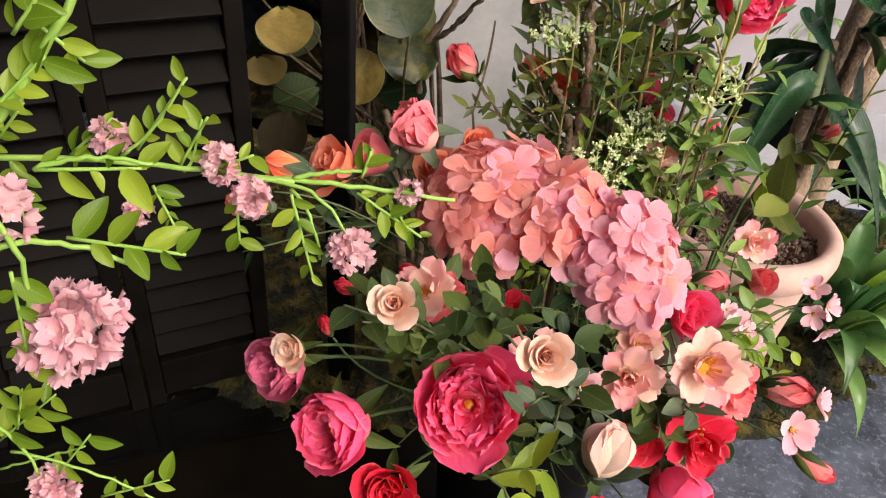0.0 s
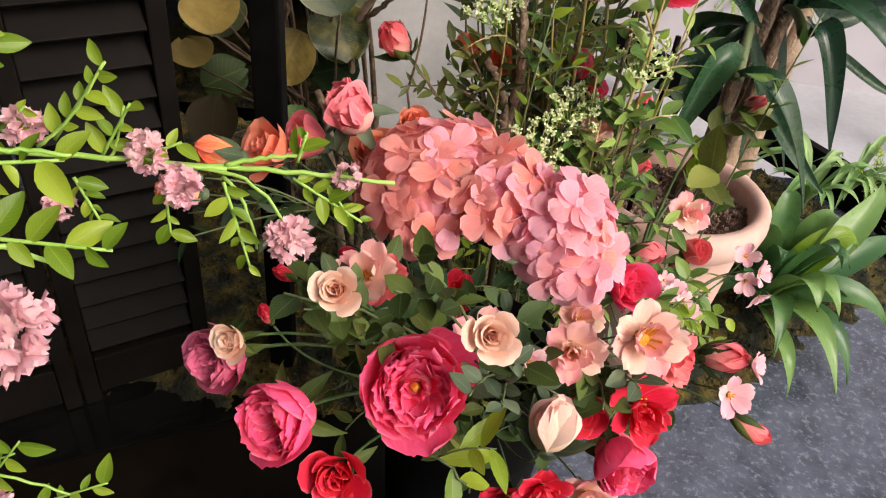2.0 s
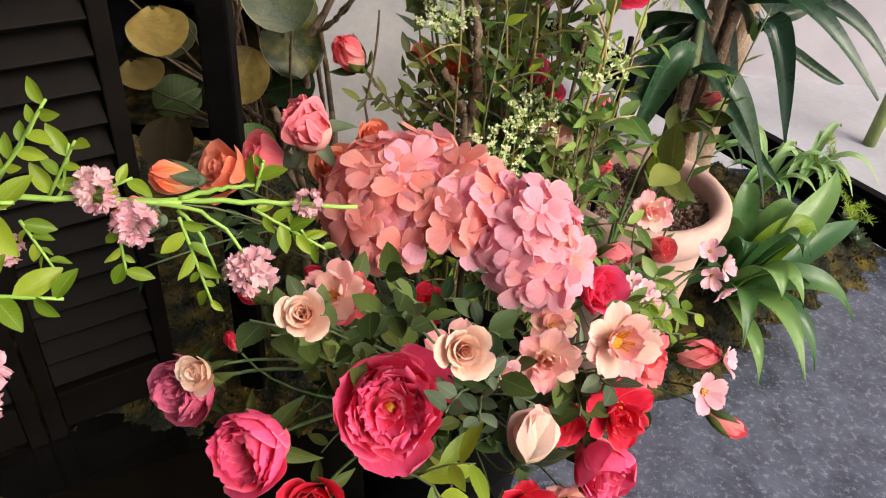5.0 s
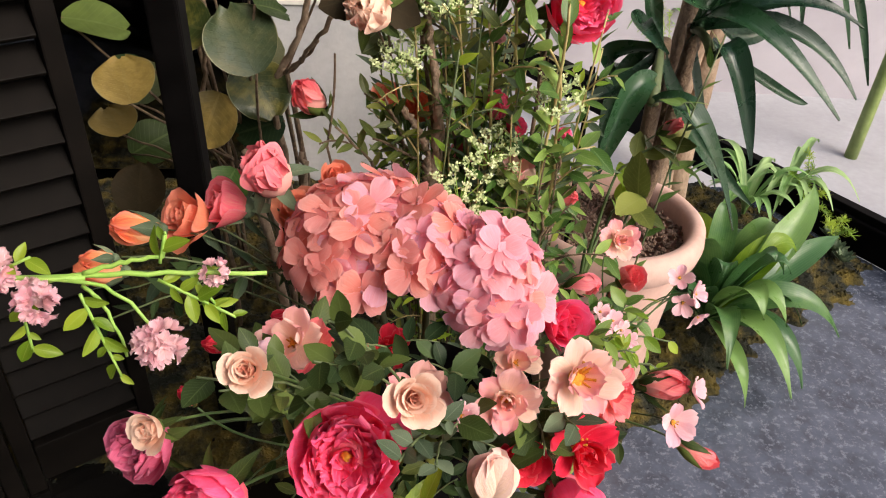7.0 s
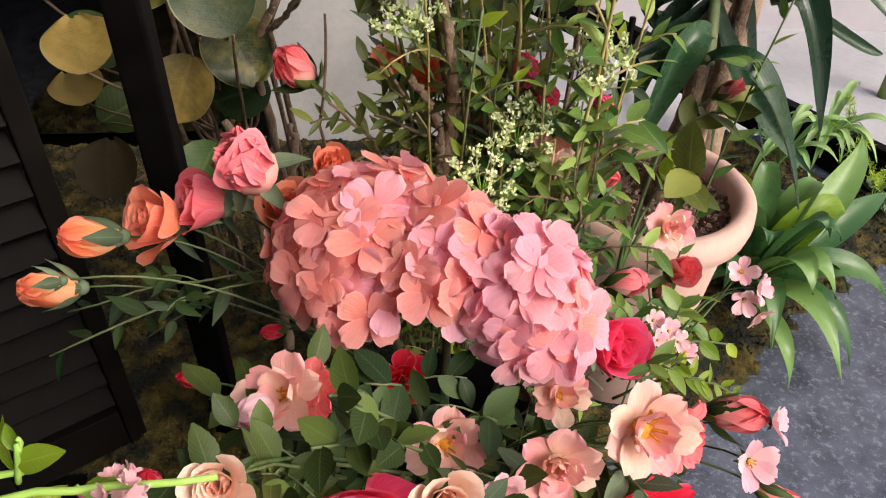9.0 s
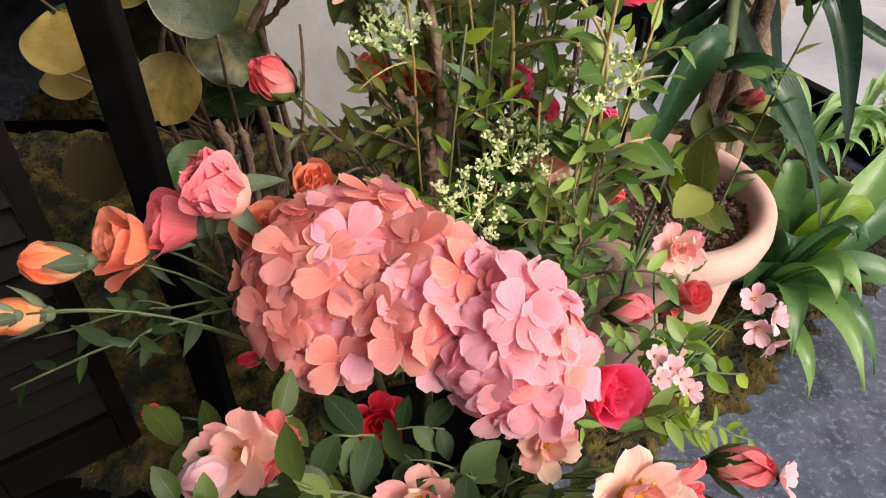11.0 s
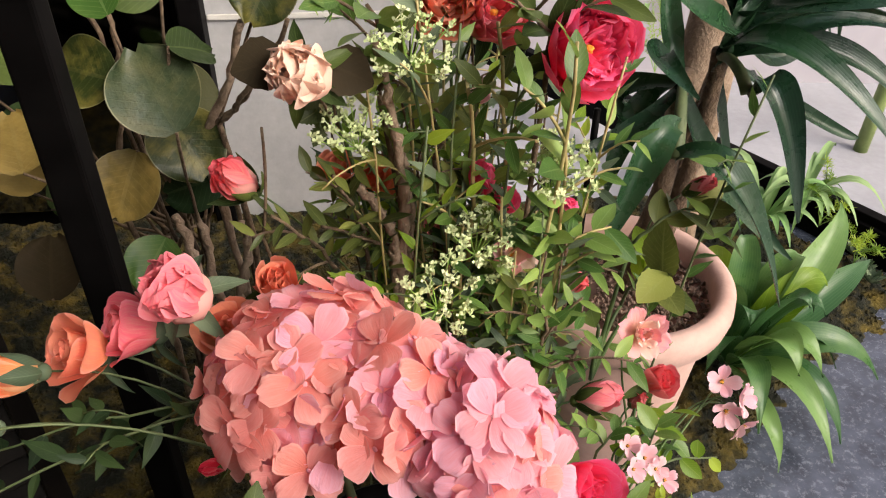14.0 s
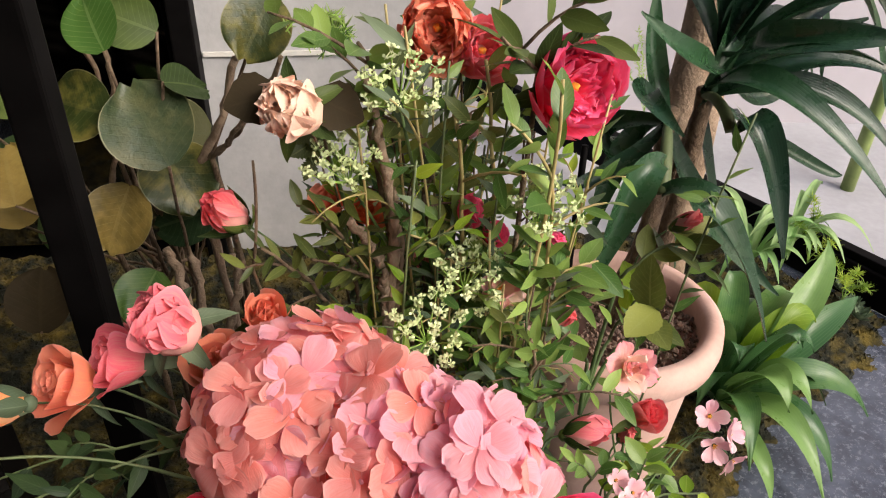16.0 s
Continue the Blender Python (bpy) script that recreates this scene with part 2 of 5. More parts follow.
for m_ in (L_ROSE, L_GREY, L_DEEP):
    m_.node_tree.nodes["Principled BSDF"].inputs["Specular IOR Level"].default_value = 0.2
for m_ in (L_OLIVE, L_MID):
    m_.node_tree.nodes["Principled BSDF"].inputs["Specular IOR Level"].default_value = 0.42
for m_ in (LOUVRE, VASE_AND_SHADE, L_BROWN, BROWN_IN_SHADE):
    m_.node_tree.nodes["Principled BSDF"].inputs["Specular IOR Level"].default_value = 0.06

# dark polished stone with pale specks
STONE, t_, b_ = nodes_of("dark_speckled_stone")
big, spk = noise_tex(t_, 16, 8, rough=0.7), noise_tex(t_, 75, 6, rough=0.8)
c_ = ramp(t_, big, (0.32, (0.022, 0.027, 0.040)), (0.68, (0.115, 0.132, 0.178)))
c_ = mix(t_, ramp(t_, spk, (0.52, (0, 0, 0)), (0.70, (0.85,) * 3)), c_, (0.21, 0.235, 0.30))
t_.links.new(c_, b_.inputs["Base Color"])
t_.links.new(ramp(t_, spk, (0.3, (0.16,) * 3), (0.75, (0.36,) * 3)), b_.inputs["Roughness"])
bump(t_, b_, spk, 0.10, 0.001)
b_.inputs["Specular IOR Level"].default_value = 0.6

MIRROR, t_, b_ = nodes_of("dark_mirror_glass")
b_.inputs["Base Color"].default_value = (0.34, 0.34, 0.33, 1)
b_.inputs["Metallic"].default_value, b_.inputs["Roughness"].default_value = 1.0, 0.06


# ---------------------------------------------------------------- mesh kit
def mesh_of(name, verts, faces, material, uvs=None, smooth=True):
    me = bpy.data.meshes.new(name)
    me.from_pydata([tuple(v) for v in verts], [], [tuple(f) for f in faces])
    me.materials.append(material)
    if uvs is not None:
        layer = me.uv_layers.new(name="UVMap")
        for loop in me.loops:
            layer.data[loop.index].uv = uvs[loop.vertex_index]
    if smooth:
        me.polygons.foreach_set("use_smooth", [True] * len(me.polygons))
    me.update()
    return me


def outline(kind, v):
    """Half width, of 1, at v along a leaf or petal."""
    if kind == "petal":
        return (v ** 0.55) * max(0.0, 1 - v ** 5) ** 0.5
    if kind == "round":
        return max(0.0, 1 - (2 * v - 1) ** 2) ** 0.5
    if kind == "oval":
        return max(0.0, math.sin(math.pi * v ** 0.85)) ** 0.8
    if kind == "strap":
        return min(1.0, 0.35 + 1.6 * v) * max(0.0, 1 - v ** 3.2) ** 0.8
    return max(0.0, math.sin(math.pi * v ** 0.72)) * (1 - 0.25 * v)


def blade(kind, length, width, bend=0.0, cup=0.0, curl=0.0, ruffle=0.0, nu=8, nv=9, seed=0, teeth=0.0):
    """Vertices, faces and uvs of one petal or leaf: it grows from 0 along +y, its inner face up. bend: degrees up along it,
    cup: how far the rims rise, curl: how far the tip rolls back."""
    rng = random.Random(seed)
    ph, ph2, k = rng.uniform(0, 6), rng.uniform(0, 6), rng.uniform(5, 9)
    verts, uvs, faces = [], [], []
    y = z = 0.0
    for j in range(nv + 1):
        v = j / nv
        a = radians(bend) * v - radians(curl) * max(0.0, v - 0.6) ** 2 * 6
        if j:
            y, z = y + math.cos(a) * length / nv, z + math.sin(a) * length / nv
        hw = width / 2 * max(outline(kind, min(max(v, 0.015), 0.985)), 0.05)
        if teeth and 0 < j < nv:
            hw *= 1 + teeth * (1 if j % 2 else -1)
        for i in range(nu + 1):
            u = i / nu * 2 - 1
            w = ruffle * width * v * v * (math.sin(k * u + ph) * 0.6 + math.sin(2.3 * k * u + ph2) * 0.35) * (0.3 + abs(u))
            lift = cup * width * (u * u) * (outline(kind, min(max(v, 0.02), 0.98)) ** 2)
            nz, ny = math.cos(a), -math.sin(a)
            notch = ruffle * length * 0.5 * math.sin(k * 0.7 * u + ph2) * v ** 6
            verts.append((u * hw, y + (lift + w) * ny + notch, z + (lift + w) * nz))
            uvs.append((i / nu, v))
    for j in range(nv):
        for i in range(nu):
            p = j * (nu + 1) + i
            faces.append((p, p + 1, p + nu + 2, p + nu + 1))
    return verts, faces, uvs


KIT = {}


def blade_mesh(name, material, kind, length, width, seed=0, **kw):
    key = (name, material.name, kind, round(length, 4), round(width, 4), seed, tuple(sorted(kw.items())))
    if key not in KIT:
        v, f, u = blade(kind, length, width, seed=seed, **kw)
        KIT[key] = mesh_of(name, v, f, material, u)
    return KIT[key]


def tube(points, r0, r1, sides=7, knots=0.0, seed=0, cap=True):
    """Vertices and faces of a stem through points, tapering, with a little knobbliness."""
    rng = random.Random(seed)
    pts = [Vector(p) for p in points]
    verts, faces = [], []
    side = Vector((1, 0.2, 0.1))
    n = len(pts)
    for k, p in enumerate(pts):
        d = (pts[min(k + 1, n - 1)] - pts[max(k - 1, 0)]).normalized()
        side = (side - d * side.dot(d))
        if side.length < 1e-4:
            side = d.orthogonal()
        side.normalize()
        other = d.cross(side)
        r = (r0 + (r1 - r0) * k / (n - 1)) * (1 + knots * rng.uniform(-0.5, 1))
        for i in range(sides):
            a = 2 * math.pi * i / sides
            verts.append(p + (side * math.cos(a) + other * math.sin(a)) * r)
    for k in range(n - 1):
        for i in range(sides):
            j = (i + 1) % sides
            faces.append((k * sides + i, k * sides + j, (k + 1) * sides + j, (k + 1) * sides + i))
    if cap:
        faces.append(tuple(range(sides))[::-1])
        faces.append(tuple((n - 1) * sides + i for i in range(sides)))
    return verts, faces


def arc(a, b, sag=(0, 0, 0), n=9, wobble=0.0, seed=0):
    """Points from a to b, bowed by sag at the middle."""
    rng = random.Random(seed)
    a, b, s = Vector(a), Vector(b), Vector(sag)
    out = []
    for k in range(n):
        u = k / (n - 1)
        p = a.lerp(b, u) + s * (4 * u * (1 - u))
        if 0 < k < n - 1:
            p += Vector((rng.uniform(-1, 1), rng.uniform(-1, 1), rng.uniform(-1, 1))) * wobble
        out.append(p)
    return out


def thing(name, base, label, category, group=""):
    ob = new(name)
    ob.empty_display_size = 0.02
    ob.location = base
    return tagged(ob, label, category, group)


def part(name, me, parent, m=None, label=""):
    """A mesh object at the world pose m, under a thing whose pose is a place alone."""
    ob = new(name, me)
    m = m if m is not None else Matrix.Identity(4)
    if parent is not None:
        ob.parent = parent
        m = Matrix.Translation(-parent.location) @ m
    ob.matrix_basis = m
    if label:
        ob["label"] = label
    return ob


def frame_of(place, axis, spin=0.0):
    """The pose at place whose z looks along axis."""
    q = Vector(axis).normalized().to_track_quat("Z", "Y")
    return Matrix.Translation(place) @ q.to_matrix().to_4x4() @ Matrix.Rotation(radians(spin), 4, "Z")


def aim(place, along, up, roll=0.0):
    """The pose of a leaf at place that grows along a direction, its face towards up."""
    y = Vector(along).normalized()
    x = y.cross(Vector(up))
    if x.length < 1e-4:
        x = y.orthogonal()
    x.normalize()
    z = x.cross(y)
    m = Matrix((x, y, z)).transposed().to_4x4()
    return Matrix.Translation(place) @ m @ Matrix.Rotation(radians(roll), 4, "Y")


RNG = random.Random(11)


def stem_part(parent, pts, r0, r1, material, name="stem", knots=0.0, sides=6, seed=0):
    v, f = tube(pts, r0, r1, sides, knots, seed)
    return part(name, mesh_of(name, v, f, material), parent)


def leaves_along(parent, pts, material, length, width, count, start=0.15, kind="leaf", spread=55, name="leaf", seed=0, vary=0.25, up=(0, -0.3, 1), **kw):
    """Leaves, one by one, on alternate sides of a stem."""
    rng = random.Random(seed)
    n = len(pts)
    for k in range(count):
        u = start + (1 - start) * (k + 0.5) / count
        q = u * (n - 1)
        i = min(int(q), n - 2)
        p = Vector(pts[i]).lerp(Vector(pts[i + 1]), q - i)
        d = (Vector(pts[i + 1]) - Vector(pts[i])).normalized()
        upv = (Vector(up) + Vector((rng.uniform(-.5, .5), rng.uniform(-.5, .5), rng.uniform(-.3, .3)))).normalized()
        s = d.cross(upv)
        s = s.normalized() if s.length > 1e-3 else d.orthogonal()
        s = s * (1 if k % 2 else -1)
        a = radians(spread + rng.uniform(-18, 18))
        along = d * math.cos(a) + s * math.sin(a) + upv * rng.uniform(-0.25, 0.35)
        me = blade_mesh(name, material, kind, length, width, seed=rng.randrange(3), **kw)
        m = aim(p, along, upv, rng.uniform(-35, 35)) @ Matrix.Scale(1 + rng.uniform(-vary, vary), 4)
        part(name, me, parent, m)


# ---------------------------------------------------------------- flowers
def ring(parent, m, mat, count, opening, length, width, radius=0.0, height=0.0, turn=0.0, seed=0, name="petal", **kw):
    """One ring of petals. opening: degrees by which they stand up from flat."""
    rng = random.Random(seed)
    for k in range(count):
        a = 360 * k / count + turn + rng.uniform(-14, 14)
        s = 1 + rng.uniform(-0.12, 0.12)
        me = blade_mesh(name, mat, "petal", length, width, seed=rng.randrange(4), **kw)
        part(name, me, parent, m @ Matrix.Rotation(radians(a), 4, "Z") @ Matrix.Translation((0, radius, height)) @ Matrix.Rotation(radians(opening + rng.uniform(-9, 9)), 4, "X") @ Matrix.Scale(s, 4))


def ball_mesh(name, r, material, squash=1.0, rough=0.15, seed=0):
    key = ("ball", name, round(r, 5), material.name, squash, seed)
    if key not in KIT:
        bm = bmesh.new()
        bmesh.ops.create_icosphere(bm, subdivisions=2, radius=r)
        rng = random.Random(seed)
        for v in bm.verts:
            v.co *= 1 + rng.uniform(-rough, rough)
            v.co.z *= squash
        me = bpy.data.meshes.new(name)
        bm.to_mesh(me)
        bm.free()
        me.materials.append(material)
        me.polygons.foreach_set("use_smooth", [True] * len(me.polygons))
        KIT[key] = me
    return KIT[key]


def calyx(parent, m, r, material, count=5, drop=-25):
    part("calyx", ball_mesh("calyx", r * 0.34, material, 0.8, 0.05), parent, m @ Matrix.Translation((0, 0, -r * 0.12)))
    for k in range(count):
        me = blade_mesh("sepal", material, "leaf", r * 1.0, r * 0.38, seed=k % 3, cup=0.2, curl=30)
        part("sepal", me, parent, m @ Matrix.Rotation(radians(360 * k / count + 20), 4, "Z") @ Matrix.Translation((0, r * 0.18, -r * 0.05)) @ Matrix.Rotation(radians(drop + RNG.uniform(-30, 12)), 4, "X"))


def stalk(parent, m, foot, r=0.0022, material=None, bow=0.03, seed=0):
    top = m.translation - m.to_3x3() @ Vector((0, 0, 0.006))
    back = m.to_3x3() @ Vector((0, 0, -1))
    foot = Vector(foot)
    pts = []
    c = top + back * (foot - top).length * 0.4
    for k in range(10):
        u = k / 9
        pts.append(top * (1 - u) ** 2 + c * 2 * u * (1 - u) + foot * u * u)
    stem_part(parent, pts[::-1], r * 0.75, r * 0.6, material or STEM_G, seed=seed)
    return pts[::-1]


HEART = (0.13, 0.66, 0.40)


def start(name, place, axis, label, category, group, spin):
    ob = thing(name, place, label, category, group)
    return ob, frame_of(place, axis, spin)


def peony(place, axis, r, mat, label, openness=1.0, foot=HEART, spin=0, seed=0, leaf=L_ROSE, inner=None):
    ob, m = start("peony", place, axis, label, "flower", "peonies in the display", spin)
    inner = inner or mat
    k = openness
    o = 1 - k
    ring(ob, m, mat, 6, 6 + 58 * o, r * 0.96, r * 1.22, r * 0.12, -r * 0.30, seed=seed, bend=66, cup=0.22, ruffle=0.03)
    ring(ob, m, mat, 7, 24 + 44 * o, r * 0.92, r * 1.08, r * 0.14, -r * 0.27, 25, seed=seed + 1, bend=66, cup=0.24, ruffle=0.04)
    ring(ob, m, inner, 8, 40 + 32 * o, r * 0.82, r * 0.84, r * 0.17, -r * 0.25, 10, seed=seed + 2, bend=52, cup=0.26, ruffle=0.06, curl=20)
    ring(ob, m, inner, 9, 50 + 24 * o, r * 0.76, r * 0.66, r * 0.17, -r * 0.22, 33, seed=seed + 3, bend=36, cup=0.26, ruffle=0.09, curl=30)
    ring(ob, m, inner, 10, 60 + 14 * o, r * 0.70, r * 0.52, r * 0.15, -r * 0.20, 5, seed=seed + 4, bend=20, cup=0.28, ruffle=0.12, curl=35)
    ring(ob, m, inner, 9, 70 + 8 * o, r * 0.64, r * 0.42, r * 0.12, -r * 0.18, 15, seed=seed + 5, bend=8, cup=0.3, ruffle=0.14, curl=35)
    ring(ob, m, inner, 7, 80, r * 0.58, r * 0.32, r * 0.08, -r * 0.16, 5, seed=seed + 6, bend=0, cup=0.34, ruffle=0.14, curl=25)
    part("flower_core", ball_mesh("flower_core", r * 0.40, inner, 0.8, 0.05), ob, m @ Matrix.Translation((0, 0, -r * 0.12)))
    part("flower_centre", ball_mesh("flower_centre", r * 0.06, STAMEN, 1.4, 0.3), ob, m @ Matrix.Translation((0, 0, r * 0.22)), "yellow stamens")
    calyx(ob, m, r * 0.8, leaf)
    stalk(ob, m, foot, 0.0028, seed=seed)
    return ob


def rose(place, axis, r, mat, label, openness=1.0, foot=HEART, spin=0, seed=0, leaf=L_ROSE, stem_mat=None):
    """A rose: one spiral of petals, tight at the heart and rolled back at the rim."""
    ob, m = start("rose", place, axis, label, "flower", "roses in the display", spin)
    rng = random.Random(seed)
    heart = P_PEACHIN if mat is P_PEACH else mat
    count = 21
    for k in range(count):
        f = k / (count - 1)
        opening = 90 - (14 + 54 * openness) * f ** 2.0 + rng.uniform(-4, 4)
        length = r * (0.66 + 0.36 * f + rng.uniform(-0.03, 0.03))
        width = r * (0.30 + 1.12 * f ** 0.8)
        q = round(f * 6)
        me = blade_mesh("petal", mat if f > 0.34 else heart, "petal", round(length / r, 1) * r, round(width / r, 1) * r, seed=rng.randrange(3), bend=6 + 5 * q, cup=0.46 - 0.05 * q, curl=(10 + 9 * q) * openness, ruffle=0.012)
        part("petal", me, ob, m @ Matrix.Rotation(radians(137.5 * k + rng.uniform(-8, 8)), 4, "Z") @ Matrix.Translation((0, r * (0.02 + 0.22 * f) * (0.6 + 0.4 * openness), -r * (0.20 + 0.18 * f))) @ Matrix.Rotation(radians(opening), 4, "X"))
    part("flower_core", ball_mesh("flower_core", r * 0.24, heart, 0.9, 0.04), ob, m @ Matrix.Translation((0, 0, -r * 0.16)))
    calyx(ob, m @ Matrix.Translation((0, 0, -r * 0.25)), r * 0.9, leaf)
    stalk(ob, m, foot, 0.0020, stem_mat, seed=seed)
    return ob


def bud(place, axis, r, mat, label, foot=HEART, spin=0, seed=0, leaf=L_ROSE, long=2.3, stem_mat=None):
    """A half-closed rosebud: petals wrapped round, sepals clasping it."""
    ob, m = start("rosebud", place, axis, label, "flower bud", "buds in the display", spin)
    m = m @ Matrix.Translation((0, 0, -r * long * 0.45))
    L = r * long
    ring(ob, m, mat, 5, 40, L * 1.12, r * 1.95, r * 0.12, 0, seed=seed, bend=100, cup=0.34, ruffle=0.03)
    ring(ob, m, mat, 5, 50, L * 1.10, r * 1.6, r * 0.10, 0, 45, seed=seed + 1, bend=82, cup=0.40, ruffle=0.04)
    ring(ob, m, mat, 3, 66, L * 1.04, r * 1.0, r * 0.06, 0, 10, seed=seed + 2, bend=44, cup=0.5, ruffle=0.02)
    part("flower_core", ball_mesh("flower_core", r * 0.62, mat, 1.3, 0.03), ob, m @ Matrix.Translation((0, 0, L * 0.42)))
    part("calyx", ball_mesh("calyx", r * 0.32, leaf, 0.9, 0.05), ob, m)
    for k in range(5):
        me = blade_mesh("sepal", leaf, "leaf", L * 0.8, r * 0.75, seed=k % 3, bend=70, cup=0.3, curl=30)
        part("sepal", me, ob, m @ Matrix.Rotation(radians(72 * k + 15), 4, "Z") @ Matrix.Translation((0, r * 0.3, 0)) @ Matrix.Rotation(radians(54 + RNG.uniform(-40, 6)), 4, "X"))
    stalk(ob, m, foot, 0.0017, stem_mat, seed=seed)
    return ob


def open_flower(place, axis, r, mat, label, foot=HEART, spin=0, seed=0, leaf=L_ROSE, count=6, rows=2, eye=0.22, category="flower"):
    """An open flower with a few broad petals round a tuft of stamens."""
    ob, m = start("open_blossom", place, axis, label, category, "open blossoms in the display", spin)
    ring(ob, m, mat, count, 14, r * 1.02, r * 1.02, r * 0.06, 0, seed=seed, bend=34, cup=0.2, ruffle=0.07, curl=35)
    if rows > 1:
        ring(ob, m, mat, count - 1, 40, r * 0.84, r * 0.86, r * 0.05, r * 0.03, 30, seed=seed + 1, bend=42, cup=0.25, ruffle=0.09, curl=20)
    if rows > 2:
        ring(ob, m, mat, count - 1, 62, r * 0.68, r * 0.6, r * 0.05, r * 0.04, 10, seed=seed + 2, bend=30, cup=0.3, ruffle=0.12)
    part("flower_centre", ball_mesh("flower_centre", r * eye * 0.7, STAMEN, 0.7, 0.25), ob, m @ Matrix.Translation((0, 0, r * 0.1)), "yellow stamens")
    for k in range(14 if eye > 0.2 else 5):
        a = RNG.uniform(0, 6.28)
        d = Vector((math.cos(a), math.sin(a), RNG.uniform(0.6, 1.6))).normalized() * r * eye * 1.7
        v, f = tube([(0, 0, 0), d * 0.6, d, d * 1.12], r * 0.022, r * 0.035, 5)
        part("stamen", mesh_of("stamen", v, f, STAMEN), ob, m @ Matrix.Translation((0, 0, r * 0.04)))
    calyx(ob, m, r * 0.5, leaf)
    stalk(ob, m, foot, 0.0016, seed=seed)
    return ob


def rose_spray(a, b, sag, label, leaf=L_ROSE, length=0.035, width=0.021, count=8, seed=0, stem=STEM_D, r=0.0016, twigs=0, kind="oval", teeth=0.03, category="leaf spray", group="leaf sprays", start_at=0.15, spread=55, vary=0.25):
    """A leafy stem from a to b; twigs are small side shoots with three leaves."""
    ob = thing("leaf_spray", a, label, category, group)
    pts = arc(a, b, sag, 9, 0.002, seed)
    stem_part(ob, pts, r, r * 0.6, stem, seed=seed)
    leaves_along(ob, pts, leaf, length, width, count, start_at, kind, spread, seed=seed, vary=vary, bend=-12, cup=0.10, nu=4, nv=15 if teeth else 7, teeth=teeth)
    rng = random.Random(seed + 5)
    for k in range(twigs):
        u = 0.2 + 0.75 * (k + 0.5) / twigs
        p = pts[int(u * 8)]
        d = Vector((rng.uniform(-1, 1), rng.uniform(-0.8, 0.3), rng.uniform(-0.1, 0.9))).normalized()
        q = p + d * length * rng.uniform(1.2, 2.2)
        tw = arc(p, q, (0, 0, 0.006), 5)
        stem_part(ob, tw, r * 0.6, r * 0.4, stem, "twig", seed=k)
        leaves_along(ob, tw, leaf, length * 0.85, width * 0.85, 4, 0.3, kind, spread, seed=seed * 7 + k, bend=-12, cup=0.10, nu=4, nv=15 if teeth else 7, teeth=teeth)
    return ob


# ---------------------------------------------------------------- setting
def box(name, size, m, material, parent=None, bevel=0.003, label=""):
    bm = bmesh.new()
    bmesh.ops.create_cube(bm, size=1)
    for v in bm.verts:
        v.co = Vector((v.co.x * size[0], v.co.y * size[1], v.co.z * size[2]))
    if bevel:
        bmesh.ops.bevel(bm, geom=list(bm.edges), offset=bevel, segments=2, affect="EDGES", profile=0.6)
    me = bpy.data.meshes.new(name)
    bm.to_mesh(me)
    bm.free()
    me.materials.append(material)
    return part(name, me, parent, m, label)


bm = bmesh.new()
face = bm.faces.new([bm.verts.new(v) for v in ((-1.8, -2.4, 0), (3.53, -2.4, 0), (1.046, 1.9, 0), (-1.8, 1.9, 0))])
for v in [g for g in bmesh.ops.extrude_face_region(bm, geom=[face])["geom"] if isinstance(g, bmesh.types.BMVert)]:
    v.co.z -= 0.13
bmesh.ops.recalc_face_normals(bm, faces=bm.faces)
me = bpy.data.meshes.new("floor")
bm.to_mesh(me)
bm.free()
me.materials.append(STONE)
tagged(part("floor", me, None), "dark grey polished stone floor with pale specks", "floor", kind="structure")
tagged(box("wall_back", (0.52, 0.12, 2.9), pose(0.07, 1.93, 1.4), CONCRETE, None, 0.004), "smooth grey concrete wall panel behind the plants", "wall", kind="structure")
tagged(box("wall_left", (1.6, 0.12, 2.9), pose(-1.0, 1.96, 1.4), BLACK, None, 0.004), "black wall behind the mirror panel", "wall", kind="structure")
# unseen black wall, added at the left to hold back sky light
tagged(box("wall_side", (0.1, 4.3, 2.9), pose(-1.75, -0.2, 1.4), BLACK, None, 0.004), "unseen black wall added at the left to block sky light", "wall", kind="structure")
# unseen pale wall, added to bounce light onto the bouquet's front
tagged(box("wall_behind", (3.4, 0.1, 2.9), pose(-0.1, -2.35, 1.4), CONCRETE, None, 0.004), "unseen grey wall added behind the camera to bounce light", "wall", kind="structure")
# unseen sheet overhead, added to keep sky light off the shutters and left flowers
tagged(box("ceiling", (2.0, 4.4, 0.08), pose(-0.775, -0.2, 2.75), BLACK, None, 0.004), "unseen black sheet added overhead to block the sky", "ceiling", kind="structure")
def slab(name, corners, z0, z1, material):
    """A flat slab over a four-cornered plan."""
    V = [(x, y, z) for z in (z0, z1) for x, y in corners]
    F = [(3, 2, 1, 0), (4, 5, 6, 7)] + [(k, (k + 1) % 4, 4 + (k + 1) % 4, 4 + k) for k in range(4)]
    return part(name, mesh_of(name, V, F, material, smooth=False), None)


tagged(slab("floor_threshold", ((-1.68, 0.227), (0.06, 1.037), (0.06, 1.233), (-1.68, 0.423)), 0.001, 0.007, POLISHED), "black polished stone threshold before the shutters", "floor", kind="structure")
# laid over the grey stone; the left side's shade is in its colour
tagged(slab("floor_left", ((-1.68, -2.28), (0.06, -2.28), (0.06, 1.035), (-1.68, 0.225)), 0.001, 0.006, BROWN_IN_SHADE), "brown polished stone floor beside the bouquet with its shade in the colour", "floor", kind="structure")
mirror = thing("mirror_panel", (-0.72, 1.865, 0.06), "dark tinted mirror panel reflecting the flowers", "mirror")
